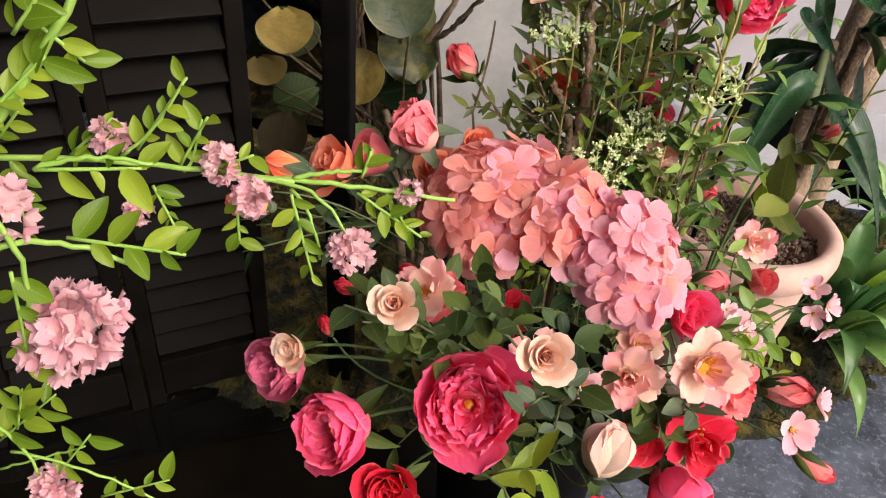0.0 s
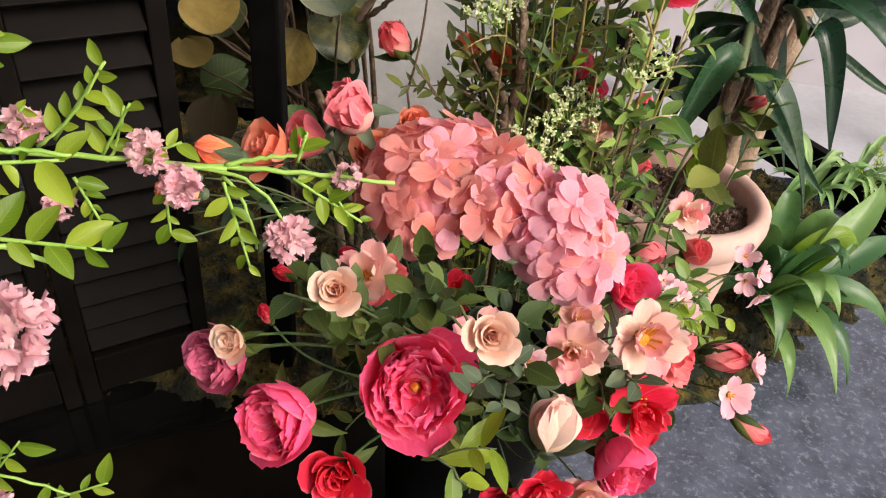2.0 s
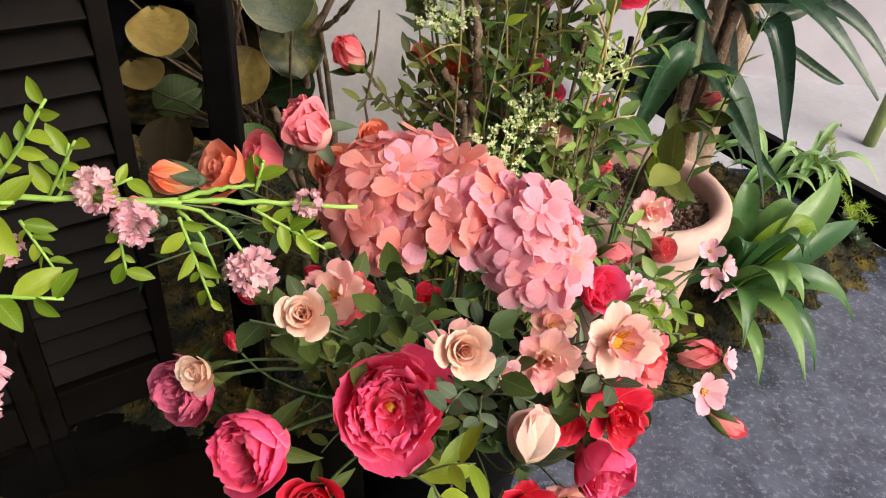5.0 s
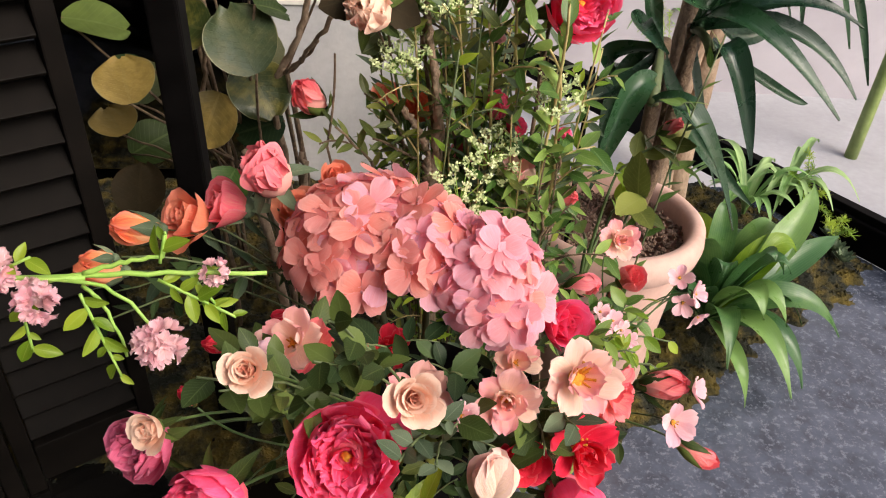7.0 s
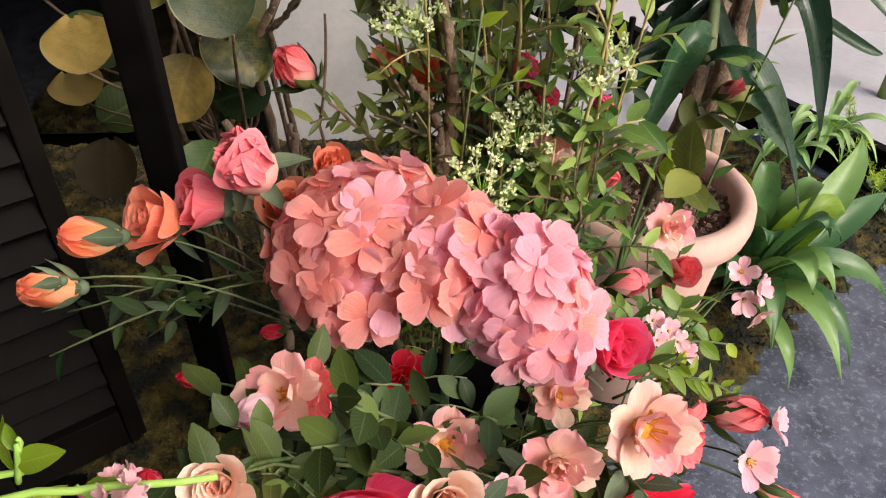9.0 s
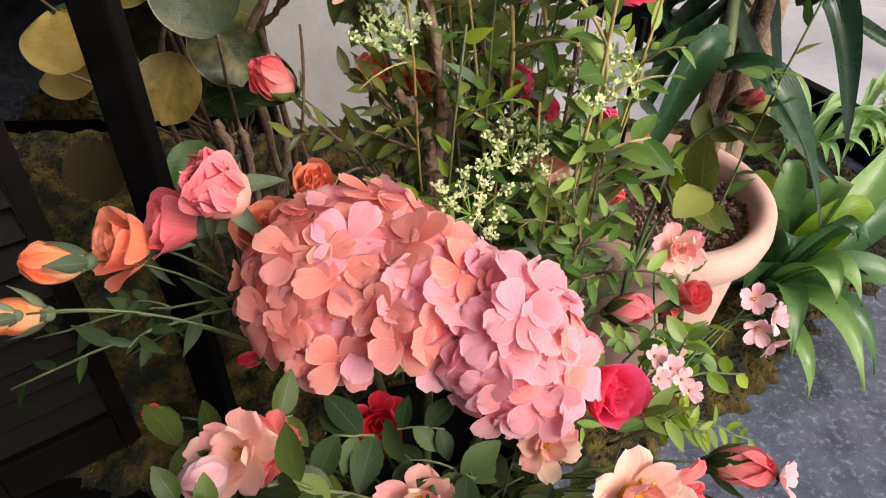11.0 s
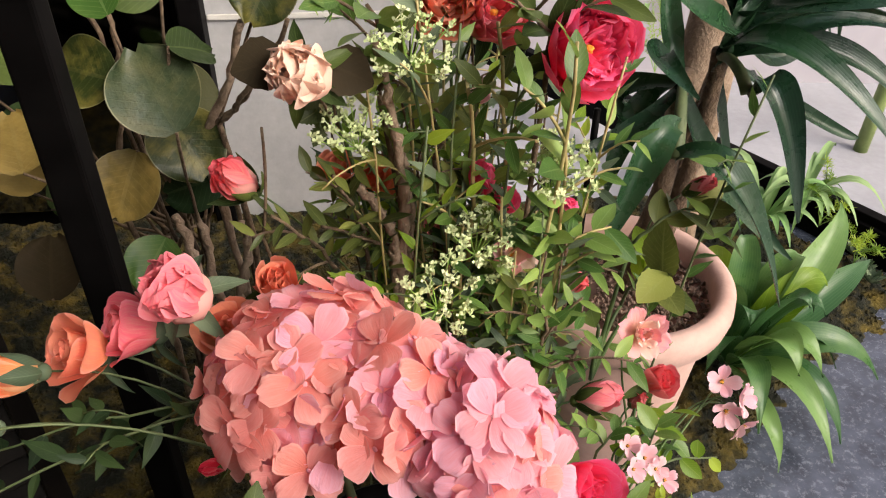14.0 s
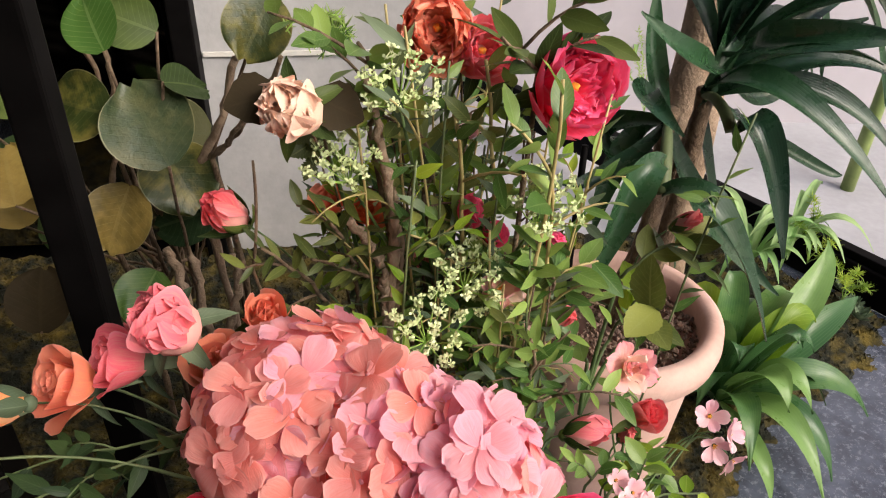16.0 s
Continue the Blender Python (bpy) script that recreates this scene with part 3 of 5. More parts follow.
box("glass", (0.98, 0.012, 2.5), pose(-0.72, 1.865, 1.32), MIRROR, mirror, 0.002)
for fx in (-1.205, -0.2365):
    box("frame", (0.012, 0.024, 2.5), pose(fx, 1.862, 1.32), BLACK, mirror, 0.002)
tagged(box("wall_panel_joint", (0.50, 0.006, 0.010), pose(0.07, 1.866, 0.50), plain_mat("pale_joint_strip", (0.55, 0.54, 0.5), (0.68, 0.66, 0.62), 20), None, 0.001), "pale strip across the concrete wall panel", "trim", kind="structure")

for (x, y, w, d, turn) in ((-0.168, 1.028, 0.040, 0.032, -4), (-0.205, 1.845, 0.045, 0.05, 0)):
    post = thing("post", (x, y, 0), "slim black metal post of the shop front frame", "post", "black posts of the shop front")
    box("shaft", (w, d, 2.8), pose(x, y, 1.42, 0, 0, turn), BLACK, post, 0.004)
    box("foot_plate", (w + 0.03, d + 0.03, 0.02), pose(x, y, 0.012, 0, 0, turn), BLACK, post, 0.003)


def shutter(x, y, turn, width=0.21, height=2.1):
    """A narrow louvred leaf whose right foot stands at x, y."""
    ob = thing("shutter", (x, y, 0), "black-brown timber shutter leaf with angled louvre slats", "shutter", "louvred shutter leaves")
    m = pose(x, y, 0, 0, 0, turn)
    st = 0.026
    for sx in (-st / 2, -width + st / 2):
        box("stile", (st, 0.034, height), m @ pose(sx, 0, height / 2 + 0.01), LOUVRE, ob, 0.003)
    for z in (0.055, height - 0.03):
        box("rail", (width - 2 * st - 0.002, 0.03, 0.075), m @ pose(-width / 2, 0, z + 0.01), LOUVRE, ob, 0.003)
    slat = None
    z = 0.135
    while z < height - 0.09:
        o = box("slat", (width - 2 * st - 0.002, 0.044, 0.008), m @ pose(-width / 2, 0, z, 45), LOUVRE, ob, 0.002) if slat is None else part("slat", slat.data, ob, m @ pose(-width / 2, 0, z, 45))
        slat = slat or o
        z += 0.046
    return ob


for k in range(4):
    shutter(-0.300 - 0.180 * k, 1.03 - 0.116 * k, 32.8)

# moss bed with an uneven edge on the stone
nx, ny = 300, 170
mv, mf = [], []
for j in range(ny + 1):
    for i in range(nx + 1):
        x, y = -0.80 + 2.05 * i / nx, 0.84 + 1.01 * j / ny
        d = min((y - 0.97) * 0.811 - (x - 0.5) * 0.585, (y - 0.93) * 0.8, (1.20 - x) * 0.8 + (1.62 - y) * 0.5)
        d += 0.05 * noise.noise((x * 7, y * 7, 0.3)) + 0.02 * noise.noise((x * 25, y * 25, 2.0))
        s = max(-0.4, min(1.0, d / 0.10))
        h = 0.045 * s + 0.012 * noise.noise((x * 30, y * 30, 5)) + 0.006 * noise.noise((x * 90, y * 90, 8)) + 0.0035 * noise.noise((x * 210, y * 210, 3))
        mv.append((x, y, h))
for j in range(ny):
    for i in range(nx):
        p = j * (nx + 1) + i
        mf.append((p, p + 1, p + nx + 2, p + nx + 1))
tagged(part("moss_bed", mesh_of("moss_bed", mv, mf, MOSS), None), "yellow-green dried moss bed spread along the stone", "moss", kind="stuff")

# tufts that stand up from the moss
rng = random.Random(14)
tv, tf = [], []
while len(tf) < 16000:
    i, j = rng.randrange(nx), rng.randrange(ny)
    x, y, h = mv[j * (nx + 1) + i]
    if h < 0.004:
        continue
    a, L = rng.uniform(0, 6.28), rng.uniform(0.004, 0.011)
    lean = Vector((rng.uniform(-.8, .8), rng.uniform(-.8, .8), 1)).normalized() * L
    side = Vector((math.cos(a), math.sin(a), 0)) * L * 0.28
    c = Vector((x, y, h - 0.001))
    k = len(tv)
    tv += [c - side, c + side, c + lean * 0.6 + side * 0.8, c + lean, c + lean * 0.6 - side * 0.8]
    tf.append((k, k + 1, k + 2, k + 3, k + 4))
tagged(part("moss_tufts", mesh_of("moss_tufts", tv, tf, MOSS, smooth=False), None), "fine tufts of yellow-green moss on the bed", "moss", kind="stuff")

# the shop window's low frame, and what lies outside
fx, fy, fa = 1.02, 1.985, -60.0
sill = thing("window_frame", (fx, fy, 0), "black metal bottom frame of the shop window", "window frame")
box("bottom_rail", (2.2, 0.05, 0.085), pose(fx, fy, 0.045, 0, 0, fa), BLACK, sill, 0.004)
box("inner_lip", (2.2, 0.03, 0.02), pose(fx, fy, 0.098, 0, 0, fa), BLACK, sill, 0.003)
tagged(box("pavement", (60, 60, 0.1), pose(20, 20, -0.14), PAVING, None, 0), "pale grey paving outside the shop window", "pavement", kind="structure")
tagged(box("far_wall", (8, 0.4, 3.0), pose(3.6, 2.75, 1.3, 0, 0, -6), KERB, None, 0.01), "mauve grey wall across the pavement", "wall", kind="structure")
CB = Vector((1.611, 2.256, -0.090))
cane = thing("bamboo_cane", CB, "green bamboo cane standing on the paving outside", "cane")
stem_part(cane, arc(CB, CB + Vector((0.05, 0.02, 1.6)), (0, 0, 0), 12, 0.0), 0.020, 0.018, BAMBOO, "cane", knots=0.06, sides=12)

# ---------------------------------------------------------------- terracotta pot
POT = Vector((0.453, 1.115, 0.035))
prof = [(0.0, 0.0), (0.078, 0.0), (0.086, 0.008), (0.112, 0.300), (0.114, 0.318), (0.126, 0.320), (0.133, 0.328), (0.136, 0.345), (0.134, 0.364), (0.126, 0.372), (0.116, 0.371), (0.110, 0.362), (0.107, 0.335), (0.0, 0.330)]
def turned(name, profile, c, material, parent=None, sides=56, label=""):
    """A turned piece: the profile, of radius and height, spun about the upright through c."""
    V, F = [], []
    for r, z in profile:
        for i in range(sides):
            a = 2 * math.pi * i / sides
            V.append((c[0] + r * math.cos(a), c[1] + r * math.sin(a), c[2] + z))
    for k in range(len(profile) - 1):
        for i in range(sides):
            j = (i + 1) % sides
            F.append((k * sides + i, k * sides + j, (k + 1) * sides + j, (k + 1) * sides + i))
    return part(name, mesh_of(name, V, F, material), parent, None, label)


pot = thing("flower_pot", POT, "pale terracotta flower pot with a rounded rim", "pot")
prof = [(q * 1.085, h_) for q, h_ in prof]
turned("body", prof[:5], POT, CLAY, pot)
turned("rim", prof[4:13], POT, CLAY, pot)
# grit that fills the pot
gv, gf = [], []
rng = random.Random(3)
for k in range(1500):
    r, a = 0.115 * math.sqrt(rng.random()), rng.uniform(0, 6.283)
    c = Vector((POT.x + r * math.cos(a), POT.y + r * math.sin(a), POT.z + 0.336 + rng.uniform(0, 0.008)))
    s = rng.uniform(0.0022, 0.0048)
    b0 = len(gv)
    for q in ((1, 0, 0), (-1, 0, 0), (0, 1, 0), (0, -1, 0), (0, 0, 1), (0, 0, -1)):
        gv.append(c + Vector(q) * s * rng.uniform(0.6, 1.2) + Vector((rng.uniform(-1, 1), rng.uniform(-1, 1), 0)) * s * 0.4)
    gf += [(b0 + a_, b0 + b1, b0 + c1) for a_, b1, c1 in ((0, 2, 4), (2, 1, 4), (1, 3, 4), (3, 0, 4), (2, 0, 5), (1, 2, 5), (3, 1, 5), (0, 3, 5))]
tagged(part("grit", mesh_of("grit", gv, gf, GRAVEL, smooth=False), None), "brown and grey grit filling the flower pot", "gravel", kind="stuff")

# the dark vase that holds the bouquet
vase = [(0.0, 0.0), (0.075, 0.0), (0.085, 0.02), (0.098, 0.30), (0.090, 0.40), (0.096, 0.42), (0.090, 0.425), (0.080, 0.40), (0.0, 0.36)]
VC = (0.13, 0.70, 0.003)
vessel = thing("vase", VC, "black glazed vase holding the bouquet", "vase")
turned("body", vase[:4], VC, VASE_AND_SHADE, vessel, 40)
turned("neck", vase[3:5], VC, VASE_AND_SHADE, vessel, 40)
turned("rim", vase[4:], VC, VASE_AND_SHADE, vessel, 40)


# ---------------------------------------------------------------- hydrangea
def floret_petals(mat, r, seed):
    """Four petal meshes of one floret, each with its pose on the floret's eye."""
    rng = random.Random(seed)
    out = []
    for k in range(4):
        v, f, u = blade("petal", r * rng.uniform(0.92, 1.10), r * rng.uniform(1.15, 1.42), bend=rng.uniform(-14, 18), cup=rng.uniform(-0.04, 0.13), curl=rng.uniform(-10, 30), ruffle=0.05, nu=6, nv=6, seed=seed * 9 + k)
        m = Matrix.Rotation(radians(90 * k + rng.uniform(-9, 9)), 4, "Z") @ Matrix.Translation((0, r * 0.05, 0.001 * (k % 2))) @ Matrix.Rotation(radians(rng.uniform(0, 13)), 4, "X")
        out.append((mesh_of("petal", v, f, mat, u), m))
    return out


def hydrangea(centre, radii, count, r, pink, label, seed=0, foot=HEART, back=-0.35):
    """A domed head of many four-petalled florets, hollow underneath on the side towards the bouquet's front."""
    c = Vector(centre)
    ob = thing("hydrangea", c, label, "flower", "hydrangea heads")
    rng = random.Random(seed)
    kinds = [[floret_petals(mt, r, seed * 20 + k) for k in range(6)] for mt in (P_SALMON, P_SHELL)]
    eyes = ball_mesh("floret", 0.0022, P_SHELL, 0.8, 0.1)
    # near-black ball: the shade between florets put in as a solid colour
    part("flower_core", ball_mesh("flower_core", 1.0, VASE_AND_SHADE, 1.0, 0.05, seed), ob, Matrix.Translation(c) @ Matrix.Diagonal((radii[0] * 0.70, radii[1] * 0.70, radii[2] * 0.62, 1)))
    for k in range(count):
        z = 1 - (1 - back) * (k + 0.5) / count
        a = k * 2.39996
        n = Vector((math.sqrt(1 - z * z) * math.cos(a), math.sqrt(1 - z * z) * math.sin(a), z))
        p = c + Vector((n.x * radii[0], n.y * radii[1], n.z * radii[2])) * rng.uniform(0.86, 1.07)
        if p.z < 0.588 and 0.092 < p.x < 0.172 and p.y < 0.76:
            continue
        n = (Vector((n.x / radii[0], n.y / radii[1], n.z / radii[2])).normalized() + Vector((rng.uniform(-.32, .32), rng.uniform(-.32, .22), rng.uniform(-.15, .4)))).normalized()
        petals = rng.choice(kinds[rng.random() < pink])
        eye = part("floret", eyes, ob, frame_of(p, n, rng.uniform(0, 90)) @ Matrix.Scale(rng.uniform(0.85, 1.12), 4))
        for me, m in petals:
            pt = new("petal", me)
            pt.parent = eye
            pt.matrix_basis = m
    stem_part(ob, arc(c - Vector((0, 0, radii[2] * 0.5)), foot, (0, 0, -0.01), 8), 0.004, 0.004, STEM_D)
    return ob


hydrangea((0.078, 0.785, 0.567), (0.086, 0.084, 0.068), 84, 0.0270, 0.22, "large salmon pink cloth hydrangea head in the bouquet", 1, back=-0.08)
hydrangea((0.198, 0.704, 0.566), (0.052, 0.058, 0.064), 62, 0.0280, 0.95, "salmon to rose pink cloth hydrangea head facing the light", 2, back=-0.2)
hydrangea((0.138, 0.742, 0.576), (0.060, 0.064, 0.062), 44, 0.0275, 0.5, "salmon pink cloth hydrangea head between its neighbours", 4, back=0.15)

# ---------------------------------------------------------------- bouquet, front
CAMW = (0.0, -0.72, 0.69)
peony((0.064, 0.510, 0.557), (0.02, -0.78, 0.62), 0.062, P_HOT, "large open hot pink cloth peony with a ruffled centre", 1.0, spin=10, seed=3)
peony((-0.038, 0.490, 0.528), (-0.40, -0.76, 0.42), 0.056, P_HOT, "half-closed magenta pink peony turned to its side", 0.68, spin=30, seed=11)
rose((0.007, 0.475, 0.477), (-0.1, -0.8, 0.5), 0.036, P_RED, "bright red cloth rose low in the bouquet", 0.8, seed=21)
rose((0.003, 0.478, 0.679), (-0.05, -0.72, 0.69), 0.0205, P_PEACH, "small pale peach rose with spiral petals", 0.9, seed=31)
rose((0.115, 0.484, 0.644), (0.08, -0.75, 0.66), 0.0232, P_PEACH, "small warm peach rose, fully open", 1.0, seed=36)
rose((-0.082, 0.508, 0.591), (-0.40, -0.75, 0.45), 0.0205, P_PEACH, "small pale peach rose seen from its side", 0.75, seed=41)
peony((-0.104, 0.548, 0.530), (-0.55, -0.72, 0.3), 0.044, P_MAGENTA, "dusty magenta peony behind the peach rose", 0.85, seed=44)
bud((-0.065, 0.550, 0.580), (-0.3, -0.2, 0.9), 0.009, P_RED, "dark red rosebud in the bouquet", seed=46)
bud((0.178, 0.490, 0.539), (0.05, -0.15, 0.95), 0.026, P_CREAM, "closed pale blush peony bud hanging forward", seed=51, leaf=L_GREY, long=2.25)
open_flower((0.199, 0.565, 0.559), (-0.1, -0.8, 0.5), 0.031, P_BLUSH, "blush pink blossom with cream petals", seed=55, rows=3, eye=0.16)
open_flower((0.265, 0.590, 0.558), (0.15, -0.75, 0.6), 0.036, P_BLUSH, "open cream and pink blossom with golden stamens", seed=61, count=7, rows=2, eye=0.30)
rose((0.272, 0.695, 0.532), (0.40, -0.70, 0.50), 0.044, P_HOT, "hot pink rose tucked under the hydrangea", 0.55, seed=66)
open_flower((0.268, 0.560, 0.502), (0.2, -0.8, 0.3), 0.036, P_RED, "deep red blossom low in the bouquet", seed=71, rows=3)
rose((0.217, 0.560, 0.490), (0.0, -0.8, 0.3), 0.032, P_RED, "deep red rose behind the pale bud", 0.8, seed=73)
peony((0.267, 0.555, 0.434), (0.3, -0.85, 0.1), 0.052, P_HOT, "hot pink peony with pale outer petals low in the bouquet", 0.6, seed=76)
open_flower((0.310, 0.620, 0.506), (0.5, -0.6, 0.3), 0.030, P_ROSE, "coral pink blossom beside the open blossom", seed=81, rows=2, eye=0.1)
bud((0.377, 0.655, 0.483), (0.75, -0.35, 0.35), 0.021, P_ROSE, "plump coral pink rosebud with grey-green sepals", seed=84)
open_flower((0.383, 0.620, 0.465), (0.2, -0.75, 0.5), 0.022, P_LILAC, "small pale pink five-petalled blossom", seed=87, count=5, rows=1, eye=0.15)
open_flower((0.405, 0.640, 0.489), (0.7, -0.4, 0.4), 0.018, P_LILAC, "small pale lilac pink blossom on a thin stalk", seed=88, count=5, rows=1, eye=0.12)
bud((0.404, 0.600, 0.442), (0.75, -0.3, -0.35), 0.0145, P_ROSE, "drooping pink rosebud in green sepals", seed=91, long=3.0, foot=(0.33, 0.64, 0.45))
open_flower((0.157, 0.540, 0.566), (0.2, -0.7, 0.5), 0.016, P_LILAC, "small pale pink blossom between the roses", seed=93, count=5, rows=2, eye=0.1)
open_flower((0.173, 0.550, 0.362), (0.0, -0.9, 0.1), 0.042, P_RED, "dark red ruffled blossom low in the bouquet", seed=95, rows=3)
open_flower((0.012, 0.620, 0.576), (-0.2, -0.6, 0.7), 0.032, P_BLUSH, "blush and cream blossom behind the peach roses", seed=97, rows=2, eye=0.12)
bud((-0.006, 0.600, 0.582), (-0.1, -0.7, 0.6), 0.019, P_LILAC, "pink and lilac rosebud among rose leaves", seed=98)
open_flower((0.028, 0.640, 0.555), (-0.3, -0.6, 0.6), 0.028, P_ROSE, "soft coral blossom under the hydrangea", seed=99, rows=2, eye=0.1)
open_flower((0.126, 0.615, 0.516), (0.0, -0.7, 0.6), 0.034, P_BLUSH, "blush blossom with brown stamens under the hydrangea", seed=100, rows=2, eye=0.2)
bud((-0.087, 0.720, 0.484), (-0.7, -0.3, 0.6), 0.012, P_RED, "small red half-open bud reaching sideways", seed=101)
open_flower((0.095, 0.700, 0.495), (0, -0.6, 0.5), 0.028, P_RED, "deep red blossom in shade under the hydrangea", seed=102, rows=3, eye=0.1)
open_flower((0.224, 0.660, 0.511), (0.1, -0.6, 0.7), 0.024, P_BLUSH, "pale blush blossom under the hydrangea", seed=103, rows=2, eye=0.1)
bud((-0.026, 0.800, 0.459), (-0.5, -0.5, 0.4), 0.012, P_RED, "small red bud beside the hydrangea", seed=104)

open_flower((0.250, 0.560, 0.363), (0.1, -0.8, 0.3), 0.034, P_BLUSH, "pale pink ruffled blossom low in the bouquet", seed=105, rows=3, eye=0.1)
open_flower((0.196, 0.530, 0.410), (0.0, -0.8, 0.2), 0.030, P_RED, "small dark red blossom low in the bouquet", seed=106, rows=3, eye=0.1)
rose((0.305, 0.630, 0.464), (0.4, -0.7, 0.4), 0.026, P_ROSE, "coral pink rose beside the open blossom", 0.6, seed=107)

# right-hand side of the bouquet, before the pot
open_flower((0.388, 0.895, 0.499), (0.15, -0.75, 0.6), 0.030, P_BLUSH, "blush blossom with magenta petal edges before the pot", seed=110, rows=3, eye=0.1, foot=(0.36, 0.76, 0.42))
rose((0.400, 0.860, 0.465), (0.3, -0.5, 0.7), 0.034, P_ROSE, "coral red half-open rose before the pot", 0.35, seed=113, foot=(0.36, 0.76, 0.42))
bud((0.333, 0.840, 0.468), (0.8, -0.3, 0.4), 0.020, P_BLUSHROSE, "coral pink rosebud with peach outer petals", seed=116, foot=(0.30, 0.76, 0.42))
bud((0.386, 0.860, 0.437), (0.2, -0.4, 0.9), 0.012, P_ROSE, "small coral pink bud before the pot", seed=117, foot=(0.34, 0.76, 0.42))
for k, (p, ax) in enumerate((((0.455, 0.835, 0.485), (-0.3, -0.6, 0.7)), ((0.476, 0.830, 0.465), (0.6, -0.6, 0.4)), ((0.462, 0.825, 0.455), (-0.2, -0.8, 0.2)), ((0.485, 0.825, 0.432), (0.3, -0.6, -0.3)))):
    open_flower(p, ax, 0.017, P_LILAC, "small pale pink blossom of a cluster on a thin stalk", seed=120 + k, count=5, rows=1, eye=0.12, foot=(0.34, 0.74, 0.43))
for k, p in enumerate(((0.336, 0.760, 0.494), (0.349, 0.750, 0.489), (0.359, 0.745, 0.479), (0.336, 0.740, 0.488), (0.367, 0.740, 0.469))):
    open_flower(p, (0.3, -0.5, 0.6), 0.012, P_LILAC, "tiny pale pink blossom in a loose cluster", seed=130 + k, count=5, rows=1, eye=0.1, foot=(0.32, 0.72, 0.44))

# left-hand coral roses in the shade
LF = (0.05, 0.80, 0.42)
rose((-0.126, 0.850, 0.562), (-0.65, -0.45, 0.55), 0.046, P_CORALP, "orange coral rose opening sideways", 0.8, foot=LF, seed=140, leaf=L_GREY, stem_mat=STEM_D)
bud((-0.176, 0.820, 0.568), (-0.85, -0.3, 0.25), 0.025, P_CORAL, "orange coral rosebud with grey-green sepals", foot=LF, seed=143, leaf=L_GREY, long=2.0, stem_mat=STEM_D)
peony((-0.034, 0.845, 0.622), (-0.25, -0.5, 0.75), 0.060, P_BLUSHROSE, "rose pink peony bud with pale green sepals", 0.22, foot=LF, seed=146, leaf=L_GREY)
rose((-0.083, 0.865, 0.571), (-0.7, -0.3, 0.4), 0.046, P_BLUSHROSE, "rose pink half-open rose in the shade", 0.6, foot=LF, seed=149, leaf=L_GREY, stem_mat=STEM_D)
rose((-0.006, 0.870, 0.554), (0.0, -0.4, 0.9), 0.046, P_CORALP, "coral red rose behind the hydrangea", 0.6, foot=LF, seed=152, stem_mat=STEM_D)
rose((0.033, 0.910, 0.574), (0.0, -0.4, 0.9), 0.040, P_CORALP, "orange coral rose close to the hydrangea", 0.4, foot=LF, seed=155, stem_mat=STEM_D)
bud((-0.218, 0.800, 0.524), (-0.8, -0.3, 0.2), 0.024, P_CORAL, "orange red rosebud at the end of a long stem", foot=LF, seed=158, leaf=L_GREY, long=2.0, stem_mat=STEM_D)
bud((-0.191, 0.740, 0.584), (-0.9, -0.3, 0.1), 0.015, P_CORAL, "coral rosebud wrapped in grey-green sepals", foot=LF, seed=160, leaf=L_GREY, long=2.0, stem_mat=STEM_D)
rose_spray((0.03, 0.84, 0.50), (-0.212, 0.740, 0.499), (0, 0, 0.02), "drooping dull green rose stem with narrow leaves", L_DEEP, 0.034, 0.013, 9, 170, twigs=1, teeth=0, kind="leaf")
rose_spray((0.03, 0.84, 0.50), (-0.216, 0.800, 0.495), (0, 0, 0.015), "long green rose stem reaching sideways", L_DEEP, 0.030, 0.014, 6, 171, twigs=1, teeth=0, kind="leaf")
rose_spray((0.03, 0.86, 0.50), (-0.165, 0.830, 0.426), (0, 0, 0.02), "dull green rose stem in the shade", L_DEEP, 0.032, 0.015, 8, 172, twigs=2, teeth=0, kind="leaf")

# upper flowers behind the bouquet
UF = (0.22, 1.0, 0.40)
peony((0.079, 0.890, 0.790), (-0.2, -0.75, 0.45), 0.052, P_PEACH, "soft peach half-closed rose with dark leaves", 0.25, foot=(0.12, 0.98, 0.6), seed=180)
for p, d in (((0.068, 0.900, 0.801), (-0.7, -0.2, -0.1)), ((0.093, 0.905, 0.796), (0.8, -0.1, -0.4))):
    ob = thing("rose_leaf", p, "dark brown-green rose leaf behind the peach rose", "leaf", "dark rose leaves")
    part("leaf", blade_mesh("leaf", L_BROWN, "oval", 0.044, 0.040, bend=-10, cup=0.08, nu=5, nv=10, teeth=0.04), ob, aim(p, d, (0.1, -0.8, 0.5)))
    stem_part(ob, arc((0.10, 0.94, 0.72), p, (0, 0, 0.004), 6), 0.0014, 0.0010, BARK, "leaf_stalk")
bud((0.006, 0.950, 0.665), (-0.45, -0.45, 0.7), 0.025, P_ROSE, "coral pink closed rosebud on a leafy stem", foot=(0.12, 0.98, 0.5), seed=183, long=2.1)
rose((0.095, 0.985, 0.652), (-0.1, -0.5, 0.8), 0.030, P_CORALP, "coral red rose half hidden by leaves", 0.5, foot=UF, seed=186)
rose((0.127, 0.985, 0.641), (0.3, -0.6, 0.6), 0.030, P_CORAL, "coral rose half hidden by leaves", 0.6, foot=UF, seed=187)
bud((0.226, 0.930, 0.666), (-0.1, -0.4, 0.9), 0.018, P_HOT, "magenta pink bud among the leaves", foot=UF, seed=190)
rose((0.250, 0.950, 0.631), (0.3, -0.6, 0.6), 0.022, P_HOT, "hot pink rose among thin stems", 0.5, foot=UF, seed=192)
